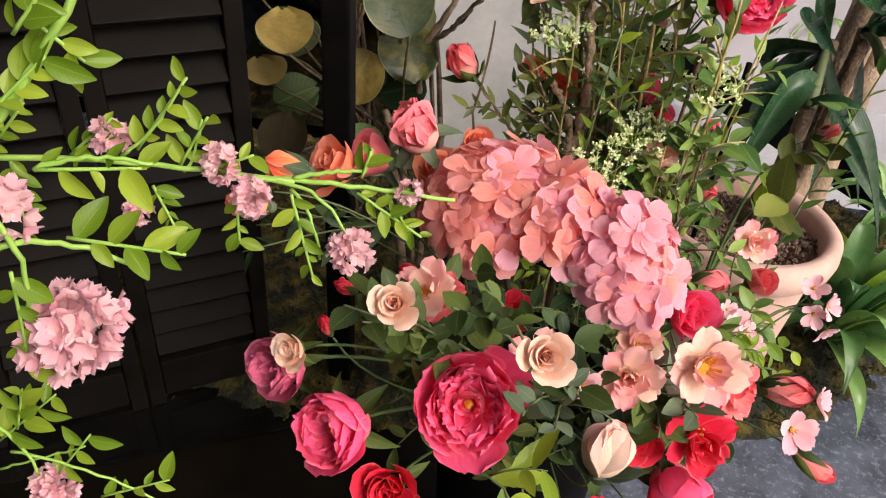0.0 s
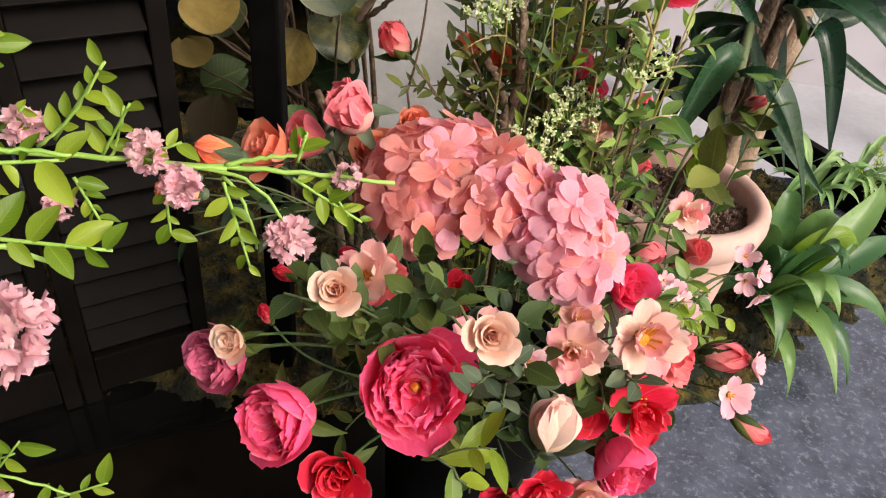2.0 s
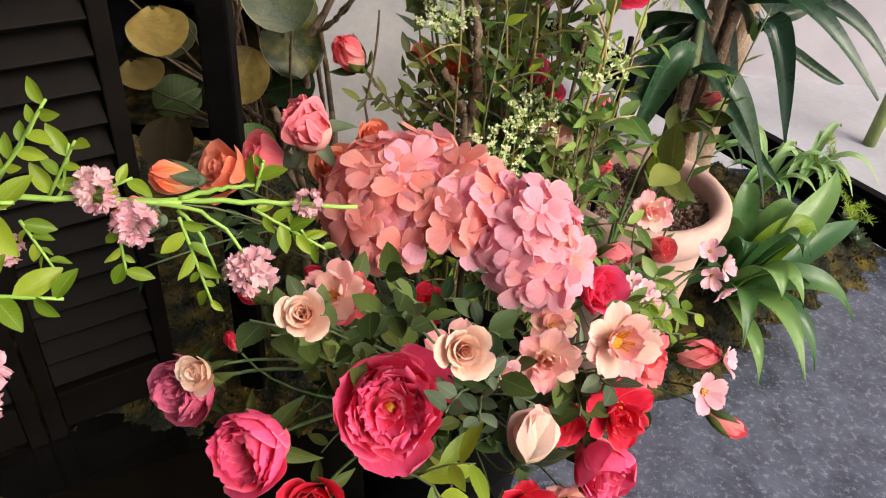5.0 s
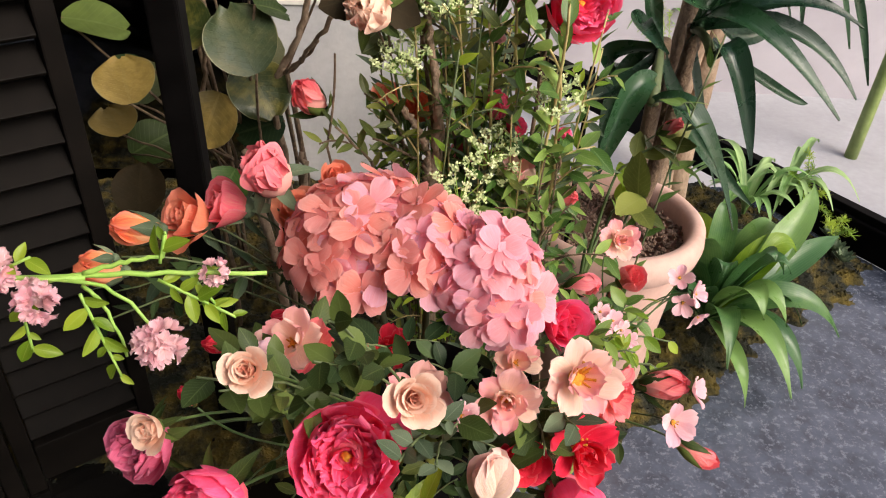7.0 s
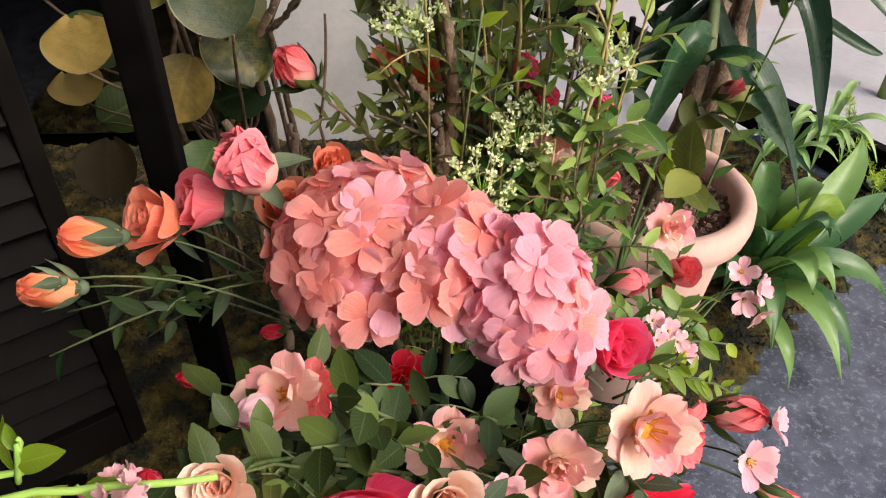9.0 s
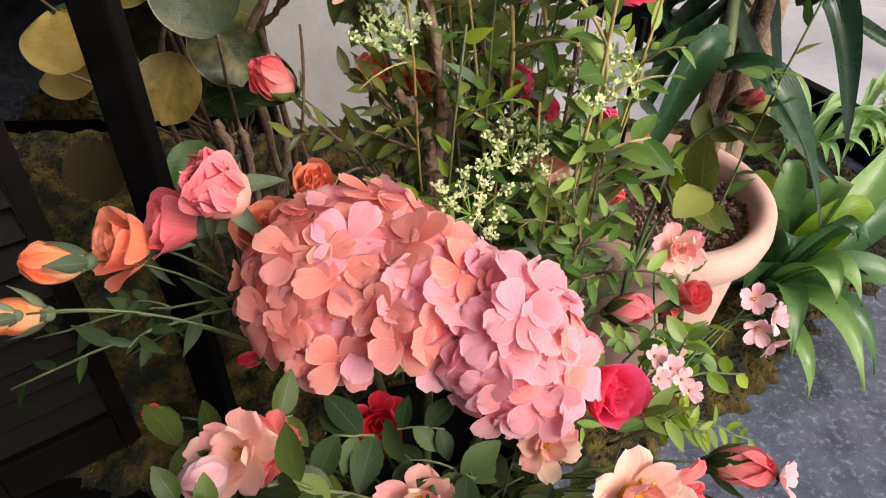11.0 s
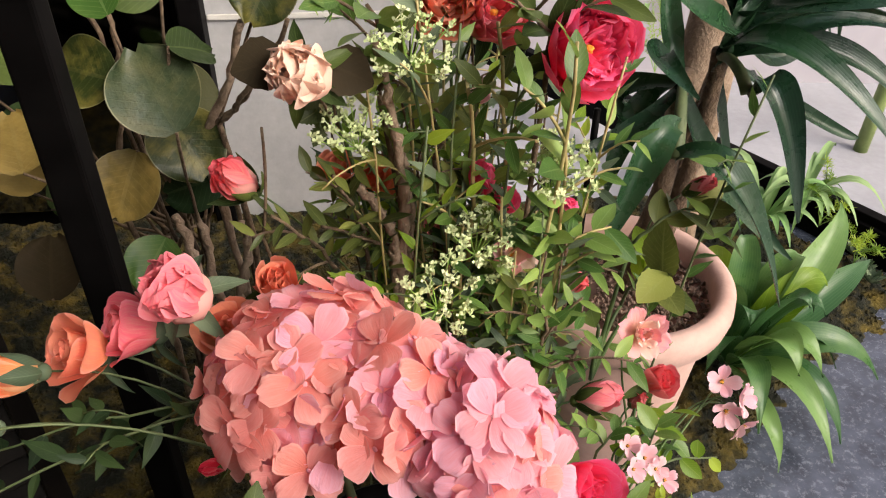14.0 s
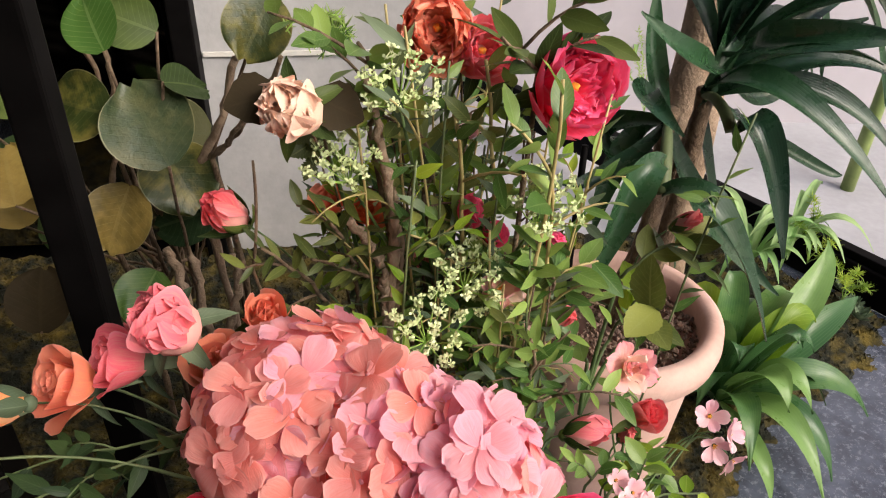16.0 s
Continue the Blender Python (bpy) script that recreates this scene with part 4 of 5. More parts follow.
bud((0.312, 0.950, 0.621), (0.2, -0.6, 0.6), 0.012, P_HOT, "small pink bud among the leaves", foot=UF, seed=193)
bud((0.321, 0.930, 0.543), (0.6, -0.5, 0.4), 0.014, P_ROSE, "coral bud over the pot's rim", foot=UF, seed=194)
open_flower((0.251, 0.900, 0.604), (0.0, -0.7, 0.6), 0.022, P_BLUSH, "pale pink blossom among the lace flowers", foot=UF, seed=195, rows=2, eye=0.1)
rose((0.195, 1.000, 0.567), (0.0, -0.5, 0.8), 0.026, P_BLUSHROSE, "rose pink rose deep among the stems", 0.6, foot=UF, seed=196)
bud((0.458, 0.980, 0.618), (0.6, -0.3, 0.6), 0.014, P_ROSE, "coral pink bud before the strap leaves", foot=(0.45, 1.0, 0.42), seed=197)
peony((0.298, 0.920, 0.790), (0.30, -0.74, 0.42), 0.060, P_HOT, "large ruffled hot pink peony high on a stem", 0.85, foot=UF, seed=200)
peony((0.233, 0.980, 0.800), (0.2, -0.7, 0.5), 0.050, P_BLUSHROSE, "rose pink cloth rose high among the leaves", 0.6, foot=UF, seed=205)
peony((0.198, 0.985, 0.822), (-0.1, -0.85, 0.3), 0.056, P_CORALP, "peach pink cloth rose high among the leaves", 0.7, foot=UF, seed=209)
rose((0.219, 0.930, 0.749), (0, -0.5, 0.7), 0.012, P_LILAC, "small pale pink flower on a thin stem", 0.7, foot=UF, seed=212)


# ---------------------------------------------------------------- leaves of the bouquet
rng = random.Random(5)
for k in range(22):
    a = radians(-175 + 172 * (k % 11) / 10 + rng.uniform(-6, 6))
    low = k >= 11
    r = rng.uniform(0.07, 0.11) if not low else rng.uniform(0.11, 0.17)
    tip = Vector((0.13 + r * 1.3 * math.cos(a), 0.68 + r * math.sin(a), (0.455 if not low else 0.41) + rng.uniform(-0.03, 0.03)))
    rose_spray((0.13 + 0.04 * math.cos(a), 0.69 + 0.04 * math.sin(a), 0.40), tip, (0, 0, 0.03), "dark green cloth rose leaves filling the bouquet", rng.choice((L_DEEP, L_DEEP, L_ROSE, L_OLIVE)), 0.030, 0.014, 6, 300 + k, twigs=2)
SPR = "small grey-green rose leaves on a thin stem"
for k, (a, b, mt, ln, wd, n) in enumerate((
    ((0.10, 0.60, 0.50), (-0.038, 0.500, 0.652), L_ROSE, 0.032, 0.022, 5),
    ((0.12, 0.60, 0.52), (0.053, 0.535, 0.673), L_ROSE, 0.034, 0.024, 5),
    ((0.12, 0.60, 0.52), (0.042, 0.520, 0.647), L_ROSE, 0.030, 0.022, 5),
    ((0.15, 0.58, 0.50), (0.105, 0.468, 0.596), L_GREY, 0.024, 0.016, 6),
    ((0.15, 0.58, 0.50), (0.133, 0.475, 0.578), L_GREY, 0.024, 0.016, 6),
    ((0.18, 0.60, 0.50), (0.146, 0.510, 0.581), L_ROSE, 0.040, 0.028, 4),
    ((0.24, 0.62, 0.48), (0.231, 0.535, 0.519), L_ROSE, 0.038, 0.027, 4),
    ((0.24, 0.62, 0.48), (0.261, 0.545, 0.540), L_GREY, 0.036, 0.018, 4),
    ((0.062, 0.500, 0.483), (0.115, 0.470, 0.485), L_BRIGHT, 0.048, 0.020, 3),
    ((0.05, 0.60, 0.50), (-0.005, 0.520, 0.580), L_OLIVE, 0.040, 0.016, 5),
    ((0.05, 0.60, 0.50), (-0.024, 0.500, 0.638), L_ROSE, 0.032, 0.022, 5),
    ((0.05, 0.62, 0.50), (0.019, 0.510, 0.607), L_ROSE, 0.030, 0.021, 5),
    ((0.05, 0.66, 0.50), (-0.057, 0.660, 0.527), L_ROSE, 0.045, 0.028, 4),
    ((0.08, 0.66, 0.50), (0.020, 0.620, 0.534), L_DEEP, 0.036, 0.024, 4),
    ((0.12, 0.66, 0.50), (0.066, 0.650, 0.549), L_DEEP, 0.040, 0.026, 5),
    ((0.14, 0.64, 0.50), (0.166, 0.620, 0.533), L_DEEP, 0.036, 0.024, 5),
    ((0.28, 0.68, 0.48), (0.345, 0.660, 0.523), L_BRIGHT, 0.020, 0.008, 12),
    ((0.28, 0.70, 0.48), (0.315, 0.660, 0.538), L_MID, 0.030, 0.014, 6),
    ((0.30, 0.72, 0.46), (0.416, 0.700, 0.449), L_BRIGHT, 0.020, 0.009, 10),
    ((0.32, 0.76, 0.44), (0.422, 0.820, 0.428), L_MID, 0.032, 0.021, 5),
    ((0.32, 0.76, 0.44), (0.414, 0.830, 0.459), L_BRIGHT, 0.030, 0.020, 4),
    ((0.32, 0.76, 0.44), (0.459, 0.810, 0.402), L_BRIGHT, 0.030, 0.020, 4),
    ((0.30, 0.76, 0.44), (0.350, 0.800, 0.483), L_MID, 0.026, 0.016, 6),
)):
    rose_spray(a, b, (0, 0, 0.012), SPR, mt, ln * 0.88, wd * 0.74, n, 400 + k, twigs=1, start_at=0.45)

# ---------------------------------------------------------------- leafy stems behind the bouquet
rng = random.Random(8)
for k in range(54):
    bx, by = rng.uniform(0.10, 0.42), rng.uniform(0.93, 1.12) if k < 42 else rng.uniform(0.92, 0.98)
    if (Vector((bx, by)) - POT.xy).length < 0.17:
        bx -= 0.16
    top = (bx + rng.uniform(-0.10, 0.10), by + rng.uniform(-0.10, 0.02), rng.uniform(0.58, 0.86))
    mt = rng.choice((L_OLIVE, L_MID, L_MID, L_MID, L_BRIGHT, L_GREY))
    rose_spray((bx, by, 0.04), top, (rng.uniform(-0.02, 0.02), 0, 0), "thin brown stem with small olive green leaves", mt, rng.uniform(0.026, 0.038), rng.uniform(0.009, 0.013), rng.randrange(13, 19), 500 + k, stem=rng.choice((BARK, STEM_T, STEM_D)), r=0.0018, twigs=6, kind="leaf", teeth=0, start_at=0.4, group="leafy stems behind the bouquet")
for k, (a, b) in enumerate((((0.150, 0.950, 0.538), (0.132, 0.930, 0.802)), ((0.151, 0.960, 0.530), (0.149, 0.950, 0.711)), ((0.145, 0.950, 0.553), (0.114, 0.940, 0.660)))):
    br = thing("branch", a, "gnarled brown branch among the leaves", "branch", "bare branches")
    stem_part(br, arc((a[0] + 0.02, a[1] + 0.02, 0.04), a, (0, 0, 0), 8, 0.003, k) + arc(a, b, (0.012, 0, 0), 34, 0.0022, k)[1:], 0.0050, 0.0032, BARK_P, "limb", 0.5, 8, k)
for k, (a, m_, b, mt, ln, wd, n) in enumerate((
    ((0.259, 0.900, 0.481), 0, (0.278, 0.860, 0.822), L_MID, 0.052, 0.030, 9),
    ((0.288, 0.910, 0.469), 0, (0.278, 0.870, 0.747), L_MID, 0.040, 0.022, 8),
    ((0.206, 0.930, 0.520), 0, (0.204, 0.900, 0.779), L_MID, 0.040, 0.018, 10),
    ((0.245, 0.950, 0.500), 0, (0.232, 0.930, 0.813), L_OLIVE, 0.040, 0.020, 10),
    ((0.116, 0.980, 0.531), 0, (0.092, 0.930, 0.679), L_OLIVE, 0.034, 0.018, 8),
    ((0.092, 0.980, 0.518), 0, (0.034, 0.930, 0.640), L_OLIVE, 0.034, 0.012, 10),
    ((0.152, 0.970, 0.559), 0, (0.078, 0.930, 0.625), L_OLIVE, 0.034, 0.014, 10),
    ((0.278, 0.920, 0.553), 0, (0.295, 0.880, 0.629), L_MID, 0.040, 0.017, 6),
    ((0.275, 0.900, 0.464), 0, (0.275, 0.860, 0.574), L_MID, 0.038, 0.017, 7),
    ((0.327, 0.900, 0.476), 0, (0.287, 0.860, 0.495), L_MID, 0.040, 0.019, 6),
    ((0.186, 0.970, 0.669), 0, (0.174, 0.950, 0.748), L_OLIVE, 0.045, 0.028, 6),
    ((0.276, 0.930, 0.783), 0, (0.238, 0.900, 0.841), L_ROSE, 0.055, 0.026, 6),
    ((0.136, 0.970, 0.740), 0, (0.129, 0.930, 0.829), L_MID, 0.050, 0.032, 5),
)):
    ob = rose_spray(a, b, (0.01, 0, 0), "upright stem with oval mid green leaves", mt, ln * 0.85, wd * 0.66, n + 2, 560 + k, stem=STEM_T if k < 4 else BARK, r=0.0026, twigs=2, kind="oval", teeth=0, start_at=0.2, group="leafy stems behind the bouquet", spread=48)
    ft = Vector((a[0] * 0.6 + 0.1, max(a[1], 0.95), 0.42))
    stem_part(ob, arc(ft, a, (0, 0, 0), 6), 0.003, 0.0026, BARK)

# rose leaves over the pot
for k, (a, b, mt, ln, wd, n) in enumerate((
    ((0.416, 0.970, 0.471), (0.427, 0.930, 0.545), L_OLIVE, 0.056, 0.036, 4),
    ((0.396, 0.970, 0.472), (0.420, 0.960, 0.541), L_BRIGHT, 0.046, 0.030, 3),
    ((0.363, 0.940, 0.468), (0.313, 0.900, 0.549), L_MID, 0.042, 0.026, 4),
    ((0.400, 0.980, 0.550), (0.458, 0.970, 0.601), L_OLIVE, 0.040, 0.022, 6),
)):
    ob = rose_spray(a, b, (0, 0, 0.01), "yellow-green rose leaves hanging over the pot", mt, ln, wd, n, 600 + k, stem=STEM_D, r=0.002, start_at=0.3)
    stem_part(ob, arc((0.36, 0.93, 0.40), a, (0, 0, 0.02), 8), 0.003, 0.002, STEM_G)


# ---------------------------------------------------------------- lace flowers
def lace(place, axis, r, label, foot=UF, seed=0, rays=13):
    """A flat umbel: thin rays that end in tufts of tiny pale blossoms."""
    rng = random.Random(seed)
    m = frame_of(place, axis)
    ob = thing("lace_flower", place, label, "flower", "lace flowers")
    root = m @ Vector((0, 0, -r * 0.9))
    V, F = [], []
    for k in range(rays):
        a, s = k * 2.4, math.sqrt((k + 0.5) / rays)
        end = m @ Vector((r * s * math.cos(a), r * s * math.sin(a), r * 0.15 * (1 - s * s) + rng.uniform(-.1, .1) * r))
        v, f = tube(arc(root, end, m.to_3x3() @ Vector((0, 0, -r * 0.12)), 5), 0.0008, 0.0006, 5)
        V, F = V + v, F + [tuple(len(V) + i for i in q) for q in f]
        tv, tf = [], []
        for q in range(9):
            c = end + Vector((rng.uniform(-1, 1), rng.uniform(-1, 1), rng.uniform(-1, 1))) * r * 0.17
            v, f = tube([end, c], 0.0005, 0.0004, 4)
            tf += [tuple(len(tv) + i for i in g) for g in f]
            tv += v
            for w in range(4):
                d1 = Vector((rng.uniform(-1, 1), rng.uniform(-1, 1), rng.uniform(-.2, 1))).normalized() * 0.0042
                d2 = d1.orthogonal().normalized() * 0.0015
                b0 = len(tv)
                tv += [c, c + d1 * 0.6 + d2, c + d1, c + d1 * 0.6 - d2]
                tf.append((b0, b0 + 1, b0 + 2, b0 + 3))
        part("floret_tuft", mesh_of("floret_tuft", tv, tf, P_LACE, smooth=False), ob)
    part("umbel", mesh_of("umbel", V, F, STEM_B), ob)
    stem_part(ob, arc(foot, root, (0, 0, 0.02), 8), 0.002, 0.0014, STEM_G)
    return ob


for k, (p, ax, r) in enumerate((((0.164, 0.900, 0.808), (0.1, -0.5, 0.7), 0.036), ((0.113, 0.915, 0.733), (-0.1, -0.4, 0.9), 0.032), ((0.219, 0.880, 0.639), (0.1, -0.4, 0.9), 0.033), ((0.178, 0.835, 0.612), (0, -0.5, 0.8), 0.036), ((0.284, 0.880, 0.705), (0.2, -0.4, 0.9), 0.034), ((0.244, 0.900, 0.598), (0.2, -0.4, 0.9), 0.026))):
    lace(p, ax, r, "pale green and white lace flower on a thin stalk", seed=620 + k)


# ---------------------------------------------------------------- strap-leaved plant in the pot
def strap(parent, a, c, b, width, material, face=(0.1, -0.7, 0.7), fold=0.18, n=16, name="strap_leaf", kind="strap", twist=0.0):
    """A long leaf from a, by way of c, to b; face: which way its upper side looks."""
    a, c, b, face = Vector(a), Vector(c), Vector(b), Vector(face).normalized()
    k2 = c * 2 - (a + b) / 2
    V, U, F = [], [], []
    for j in range(n + 1):
        v = j / n
        p = a * (1 - v) ** 2 + k2 * 2 * v * (1 - v) + b * v * v
        d = ((k2 - a) * (1 - v) + (b - k2) * v).normalized()
        x = d.cross(face)
        x = x.normalized() if x.length > 1e-3 else Vector((1, 0, 0))
        x = Matrix.Rotation(radians(twist) * v, 3, d) @ x
        z = x.cross(d)
        hw = width / 2 * max(outline(kind, min(0.985, max(0.02, v))), 0.05)
        for i in range(7):
            u = i / 6 * 2 - 1
            wav = 0.02 * width * math.sin(9 * v + 3 * u) + 0.03 * width * math.cos(4 * math.pi * u) * 0.4
            V.append(p + x * u * hw + z * (fold * abs(u) * hw * 2 + wav))
            U.append((i / 6, v))
    for j in range(n):
        for i in range(6):
            q = j * 7 + i
            F.append((q, q + 1, q + 8, q + 7))
    return part(name, mesh_of(name, V, F, material, U), parent)


drac = thing("dracaena", (POT.x + 0.03, POT.y + 0.03, POT.z + 0.335), "dark green dracaena with arching strap leaves in the pot", "plant")
for a, b, r in (((0.47, 1.13, 0.36), (0.464, 1.080, 0.699), 0.013), ((0.50, 1.15, 0.36), (0.519, 1.120, 0.707), 0.012), ((0.46, 1.16, 0.36), (0.552, 1.160, 0.737), 0.011)):
    stem_part(drac, arc(a, b, (0.01, 0, 0), 14, 0.001), r, r * 0.8, BARK, "cane_stem", 0.12, 10)
D1, D2, D3 = (0.459, 1.070, 0.690), (0.514, 1.110, 0.704), (0.538, 1.140, 0.731)
for a, c, b, w in (
    ((0.523, 1.050, 0.688), (0.530, 1.000, 0.701), (0.587, 0.990, 0.559), 0.056),
    ((0.437, 1.000, 0.641), (0.477, 0.950, 0.639), (0.556, 0.930, 0.493), 0.056),
    ((0.442, 1.020, 0.666), (0.399, 0.990, 0.648), (0.373, 1.000, 0.514), 0.056),
    (D1, (0.413, 1.040, 0.735), (0.433, 0.970, 0.720), 0.045),
    (D1, (0.399, 1.060, 0.636), (0.344, 1.050, 0.628), 0.035),
    (D2, (0.555, 1.030, 0.735), (0.669, 0.960, 0.640), 0.062),
    (D2, (0.613, 1.080, 0.751), (0.717, 1.050, 0.729), 0.055),
    (D2, (0.632, 1.080, 0.713), (0.735, 1.040, 0.634), 0.050),
    (D2, (0.643, 1.100, 0.627), (0.699, 1.090, 0.606), 0.026),
    (D1, (0.407, 1.120, 0.656), (0.445, 1.080, 0.611), 0.050),
    (D3, (0.555, 1.140, 0.793), (0.603, 1.140, 0.844), 0.05),
    (D3, (0.530, 1.160, 0.800), (0.490, 1.180, 0.876), 0.05),
    (D3, (0.583, 1.120, 0.750), (0.674, 1.100, 0.791), 0.05),
    (D2, (0.542, 1.140, 0.769), (0.551, 1.180, 0.853), 0.045),
    (D3, (0.624, 1.200, 0.665), (0.700, 1.220, 0.692), 0.045),
    (D1, (0.531, 1.080, 0.569), (0.646, 1.060, 0.452), 0.045),
    (D1, (0.443, 1.100, 0.748), (0.442, 1.120, 0.823), 0.04),
    (D1, (0.431, 1.120, 0.627), (0.420, 1.140, 0.506), 0.05),
    (D2, (0.527, 1.160, 0.603), (0.571, 1.200, 0.402), 0.04),
    (D2, (0.558, 1.160, 0.594), (0.653, 1.200, 0.398), 0.035),
    (D3, (0.468, 1.050, 0.765), (0.390, 1.020, 0.824), 0.045),
    (D3, (0.568, 1.050, 0.785), (0.655, 1.000, 0.800), 0.055),
):
    strap(drac, a, c, b, w * 0.70, L_DRAC, fold=0.30, n=22, twist=RNG.uniform(-40, 40))
rng = random.Random(77)
for k in range(14):
    o = Vector(rng.choice((D2, D3, D3)))
    a = rng.uniform(-1.2, 1.9)
    d, L = Vector((math.cos(a), math.sin(a) * 0.7 + 0.2, 0)), rng.uniform(0.22, 0.36)
    strap(drac, o, o + d * L * 0.45 + Vector((0, 0, L * rng.uniform(0.1, 0.45))), o + d * L * 0.95 + Vector((0, 0, L * rng.uniform(-0.35, 0.4))), rng.uniform(0.026, 0.036), L_DRAC, face=d * -0.4 + Vector((0, -0.2, 1)), fold=0.3, n=18, twist=rng.uniform(-40, 40))
for a, b in ((D2, (0.523, 1.050, 0.688)), (D1, (0.437, 1.000, 0.641))):
    stem_part(drac, arc(a, b, (0, 0, 0.01), 8), 0.005, 0.008, STEM_D, "leaf_stalk")

# pale trunk behind, and a thin black stake
tr = thing("tree_trunk", (0.712, 1.450, 0.342), "pale tan tree trunk with peeling bark behind the pot", "trunk")
tr.location = (tr.location.x, tr.location.y, 0.03)
tp = (0.666, 1.450, 0.554)
stem_part(tr, [(tp[0] - 0.015 + 0.006 * math.sin(k), 1.45, 0.03 + 0.085 * k) for k in range(26)], 0.030, 0.024, BARK_P, "trunk", 0.16, 14, 4)
stem_part(tr, [(tp[0] + 0.035 + 0.005 * math.sin(k * 1.3), 1.47, 0.03 + 0.085 * k) for k in range(26)], 0.022, 0.018, BARK_P, "trunk", 0.16, 12, 5)
tp = (0.374, 1.080, 0.599)
st = thing("plant_stake", (tp[0], tp[1], 0.36), "thin black plant stake in the pot", "stake")
stem_part(st, [(tp[0], tp[1], 0.36), (tp[0], tp[1], 0.5), (tp[0], tp[1], 0.66)], 0.004, 0.004, BLACK, "rod", 0, 10)

# ---------------------------------------------------------------- broad rosette on the moss
AG = Vector((0.74, 1.27, 0.06))
ag = thing("agave", AG, "broad-leaved green rosette plant on the moss", "plant")
rng = random.Random(21)
for k in range(26):
    a = k * 2.39996 + 0.3
    lift = 0.05 + 0.95 * (k / 25)
    L = rng.uniform(0.20, 0.27)
    d = Vector((math.cos(a), math.sin(a), 0))
    tip = AG + d * L * (1 - 0.62 * lift) + Vector((0, 0, -0.05 + 0.27 * lift))
    mid = AG + d * L * 0.55 * (1 - 0.5 * lift) + Vector((0, 0, 0.05 + 0.15 * lift))
    strap(ag, AG + d * 0.015 + Vector((0, 0, 0.03 * lift)), mid, tip, rng.uniform(0.055, 0.075), L_AGAVE if k != 19 else L_BRIGHT, face=d * -0.5 + Vector((0, 0, 1)), fold=0.16, n=12, name="leaf", kind="leaf", twist=rng.uniform(-15, 15))
for a, c, b, w, mt in (
    (AG, (0.836, 1.180, 0.100), (0.892, 1.116, 0.004), 0.060, L_AGAVE),
    (AG, (0.731, 1.104, 0.100), (0.760, 1.070, 0.004), 0.040, L_AGAVE),
    (AG, (0.880, 1.230, 0.140), (0.999, 1.212, 0.050), 0.064, L_AGAVE),
    (AG, (0.828, 1.274, 0.220), (0.903, 1.300, 0.200), 0.070, L_BRIGHT),
    (AG, (0.925, 1.372, 0.200), (0.997, 1.462, 0.260), 0.075, L_AGAVE),
    (AG, (0.923, 1.324, 0.160), (1.062, 1.413, 0.160), 0.070, L_AGAVE),
):
    strap(ag, a, c, b, w, mt, face=(0.1, -0.5, 0.85), fold=0.15, n=14, name="leaf", kind="leaf")

# pale plants by the window
for k, (p, n) in enumerate((((0.956, 1.632, 0.080), 22), ((1.076, 1.689, 0.080), 18), ((1.101, 2.883, 0.100), 18))):
    p = Vector(p)
    sp = thing("spider_plant", p, "pale striped spider plant by the window", "plant", "pale plants by the window")
    rng = random.Random(40 + k)
    for q in range(n):
        a, L = rng.uniform(0, 6.28), rng.uniform(0.10, 0.20)
        d = Vector((math.cos(a), math.sin(a), 0))
        strap(sp, p, p + d * L * 0.4 + Vector((0, 0, L * 0.65)), p + d * L * 0.9 + Vector((0, 0, L * rng.uniform(0.2, 0.7))), 0.022, L_PALE, face=d * -0.4 + Vector((0, 0, 1)), n=10, name="leaf")


def fern(base, tips, label, material=L_BRIGHT, ln=0.016, count=34, group="feathery ferns"):
    """Feathery sprays of thread-like leaves."""
    ob = thing("asparagus_fern", base, label, "fern", group)
    for k, tp in enumerate(tips):
        pts = arc(base, tp, (0, 0, 0.03), 12, 0.002, k)
        stem_part(ob, pts, 0.0012, 0.0008, STEM_B)
        V, F, U = [], [], []
        rng = random.Random(k)
        for q in range(count):
            u = 0.25 + 0.75 * q / count
            i = min(int(u * 11), 10)
            p = pts[i].lerp(pts[i + 1], u * 11 - i)
            for s in range(3):
                v, f, w = blade("leaf", ln * rng.uniform(0.7, 1.3), 0.0022, nu=2, nv=3)
                m = aim(p, (rng.uniform(-1, 1), rng.uniform(-1, 1), rng.uniform(-0.4, 0.8)), (0, -0.4, 1))
                b0 = len(V)
                V += [m @ Vector(x) for x in v]
                F += [tuple(b0 + j for j in g) for g in f]
                U += w
        part("fronds", mesh_of("fronds", V, F, material, U), ob)
    return ob


for k, (b, tips) in enumerate((
    ((1.125, 1.669, 0.060), ((1.137, 1.707, 0.170), (1.136, 1.616, 0.140), (1.030, 1.619, 0.200), (1.135, 1.567, 0.100), (1.127, 1.731, 0.200))),
    ((1.133, 1.534, 0.050), ((1.171, 1.564, 0.100), (1.172, 1.517, 0.090), (1.102, 1.521, 0.120))),
    ((1.042, 2.559, 0.050), ((0.919, 2.424, 0.300), (1.002, 2.519, 0.300), (1.027, 2.465, 0.250), (0.843, 2.336, 0.300), (1.003, 2.627, 0.300))),
)):
    fern(b, tips, "feathery light green fern by the window")

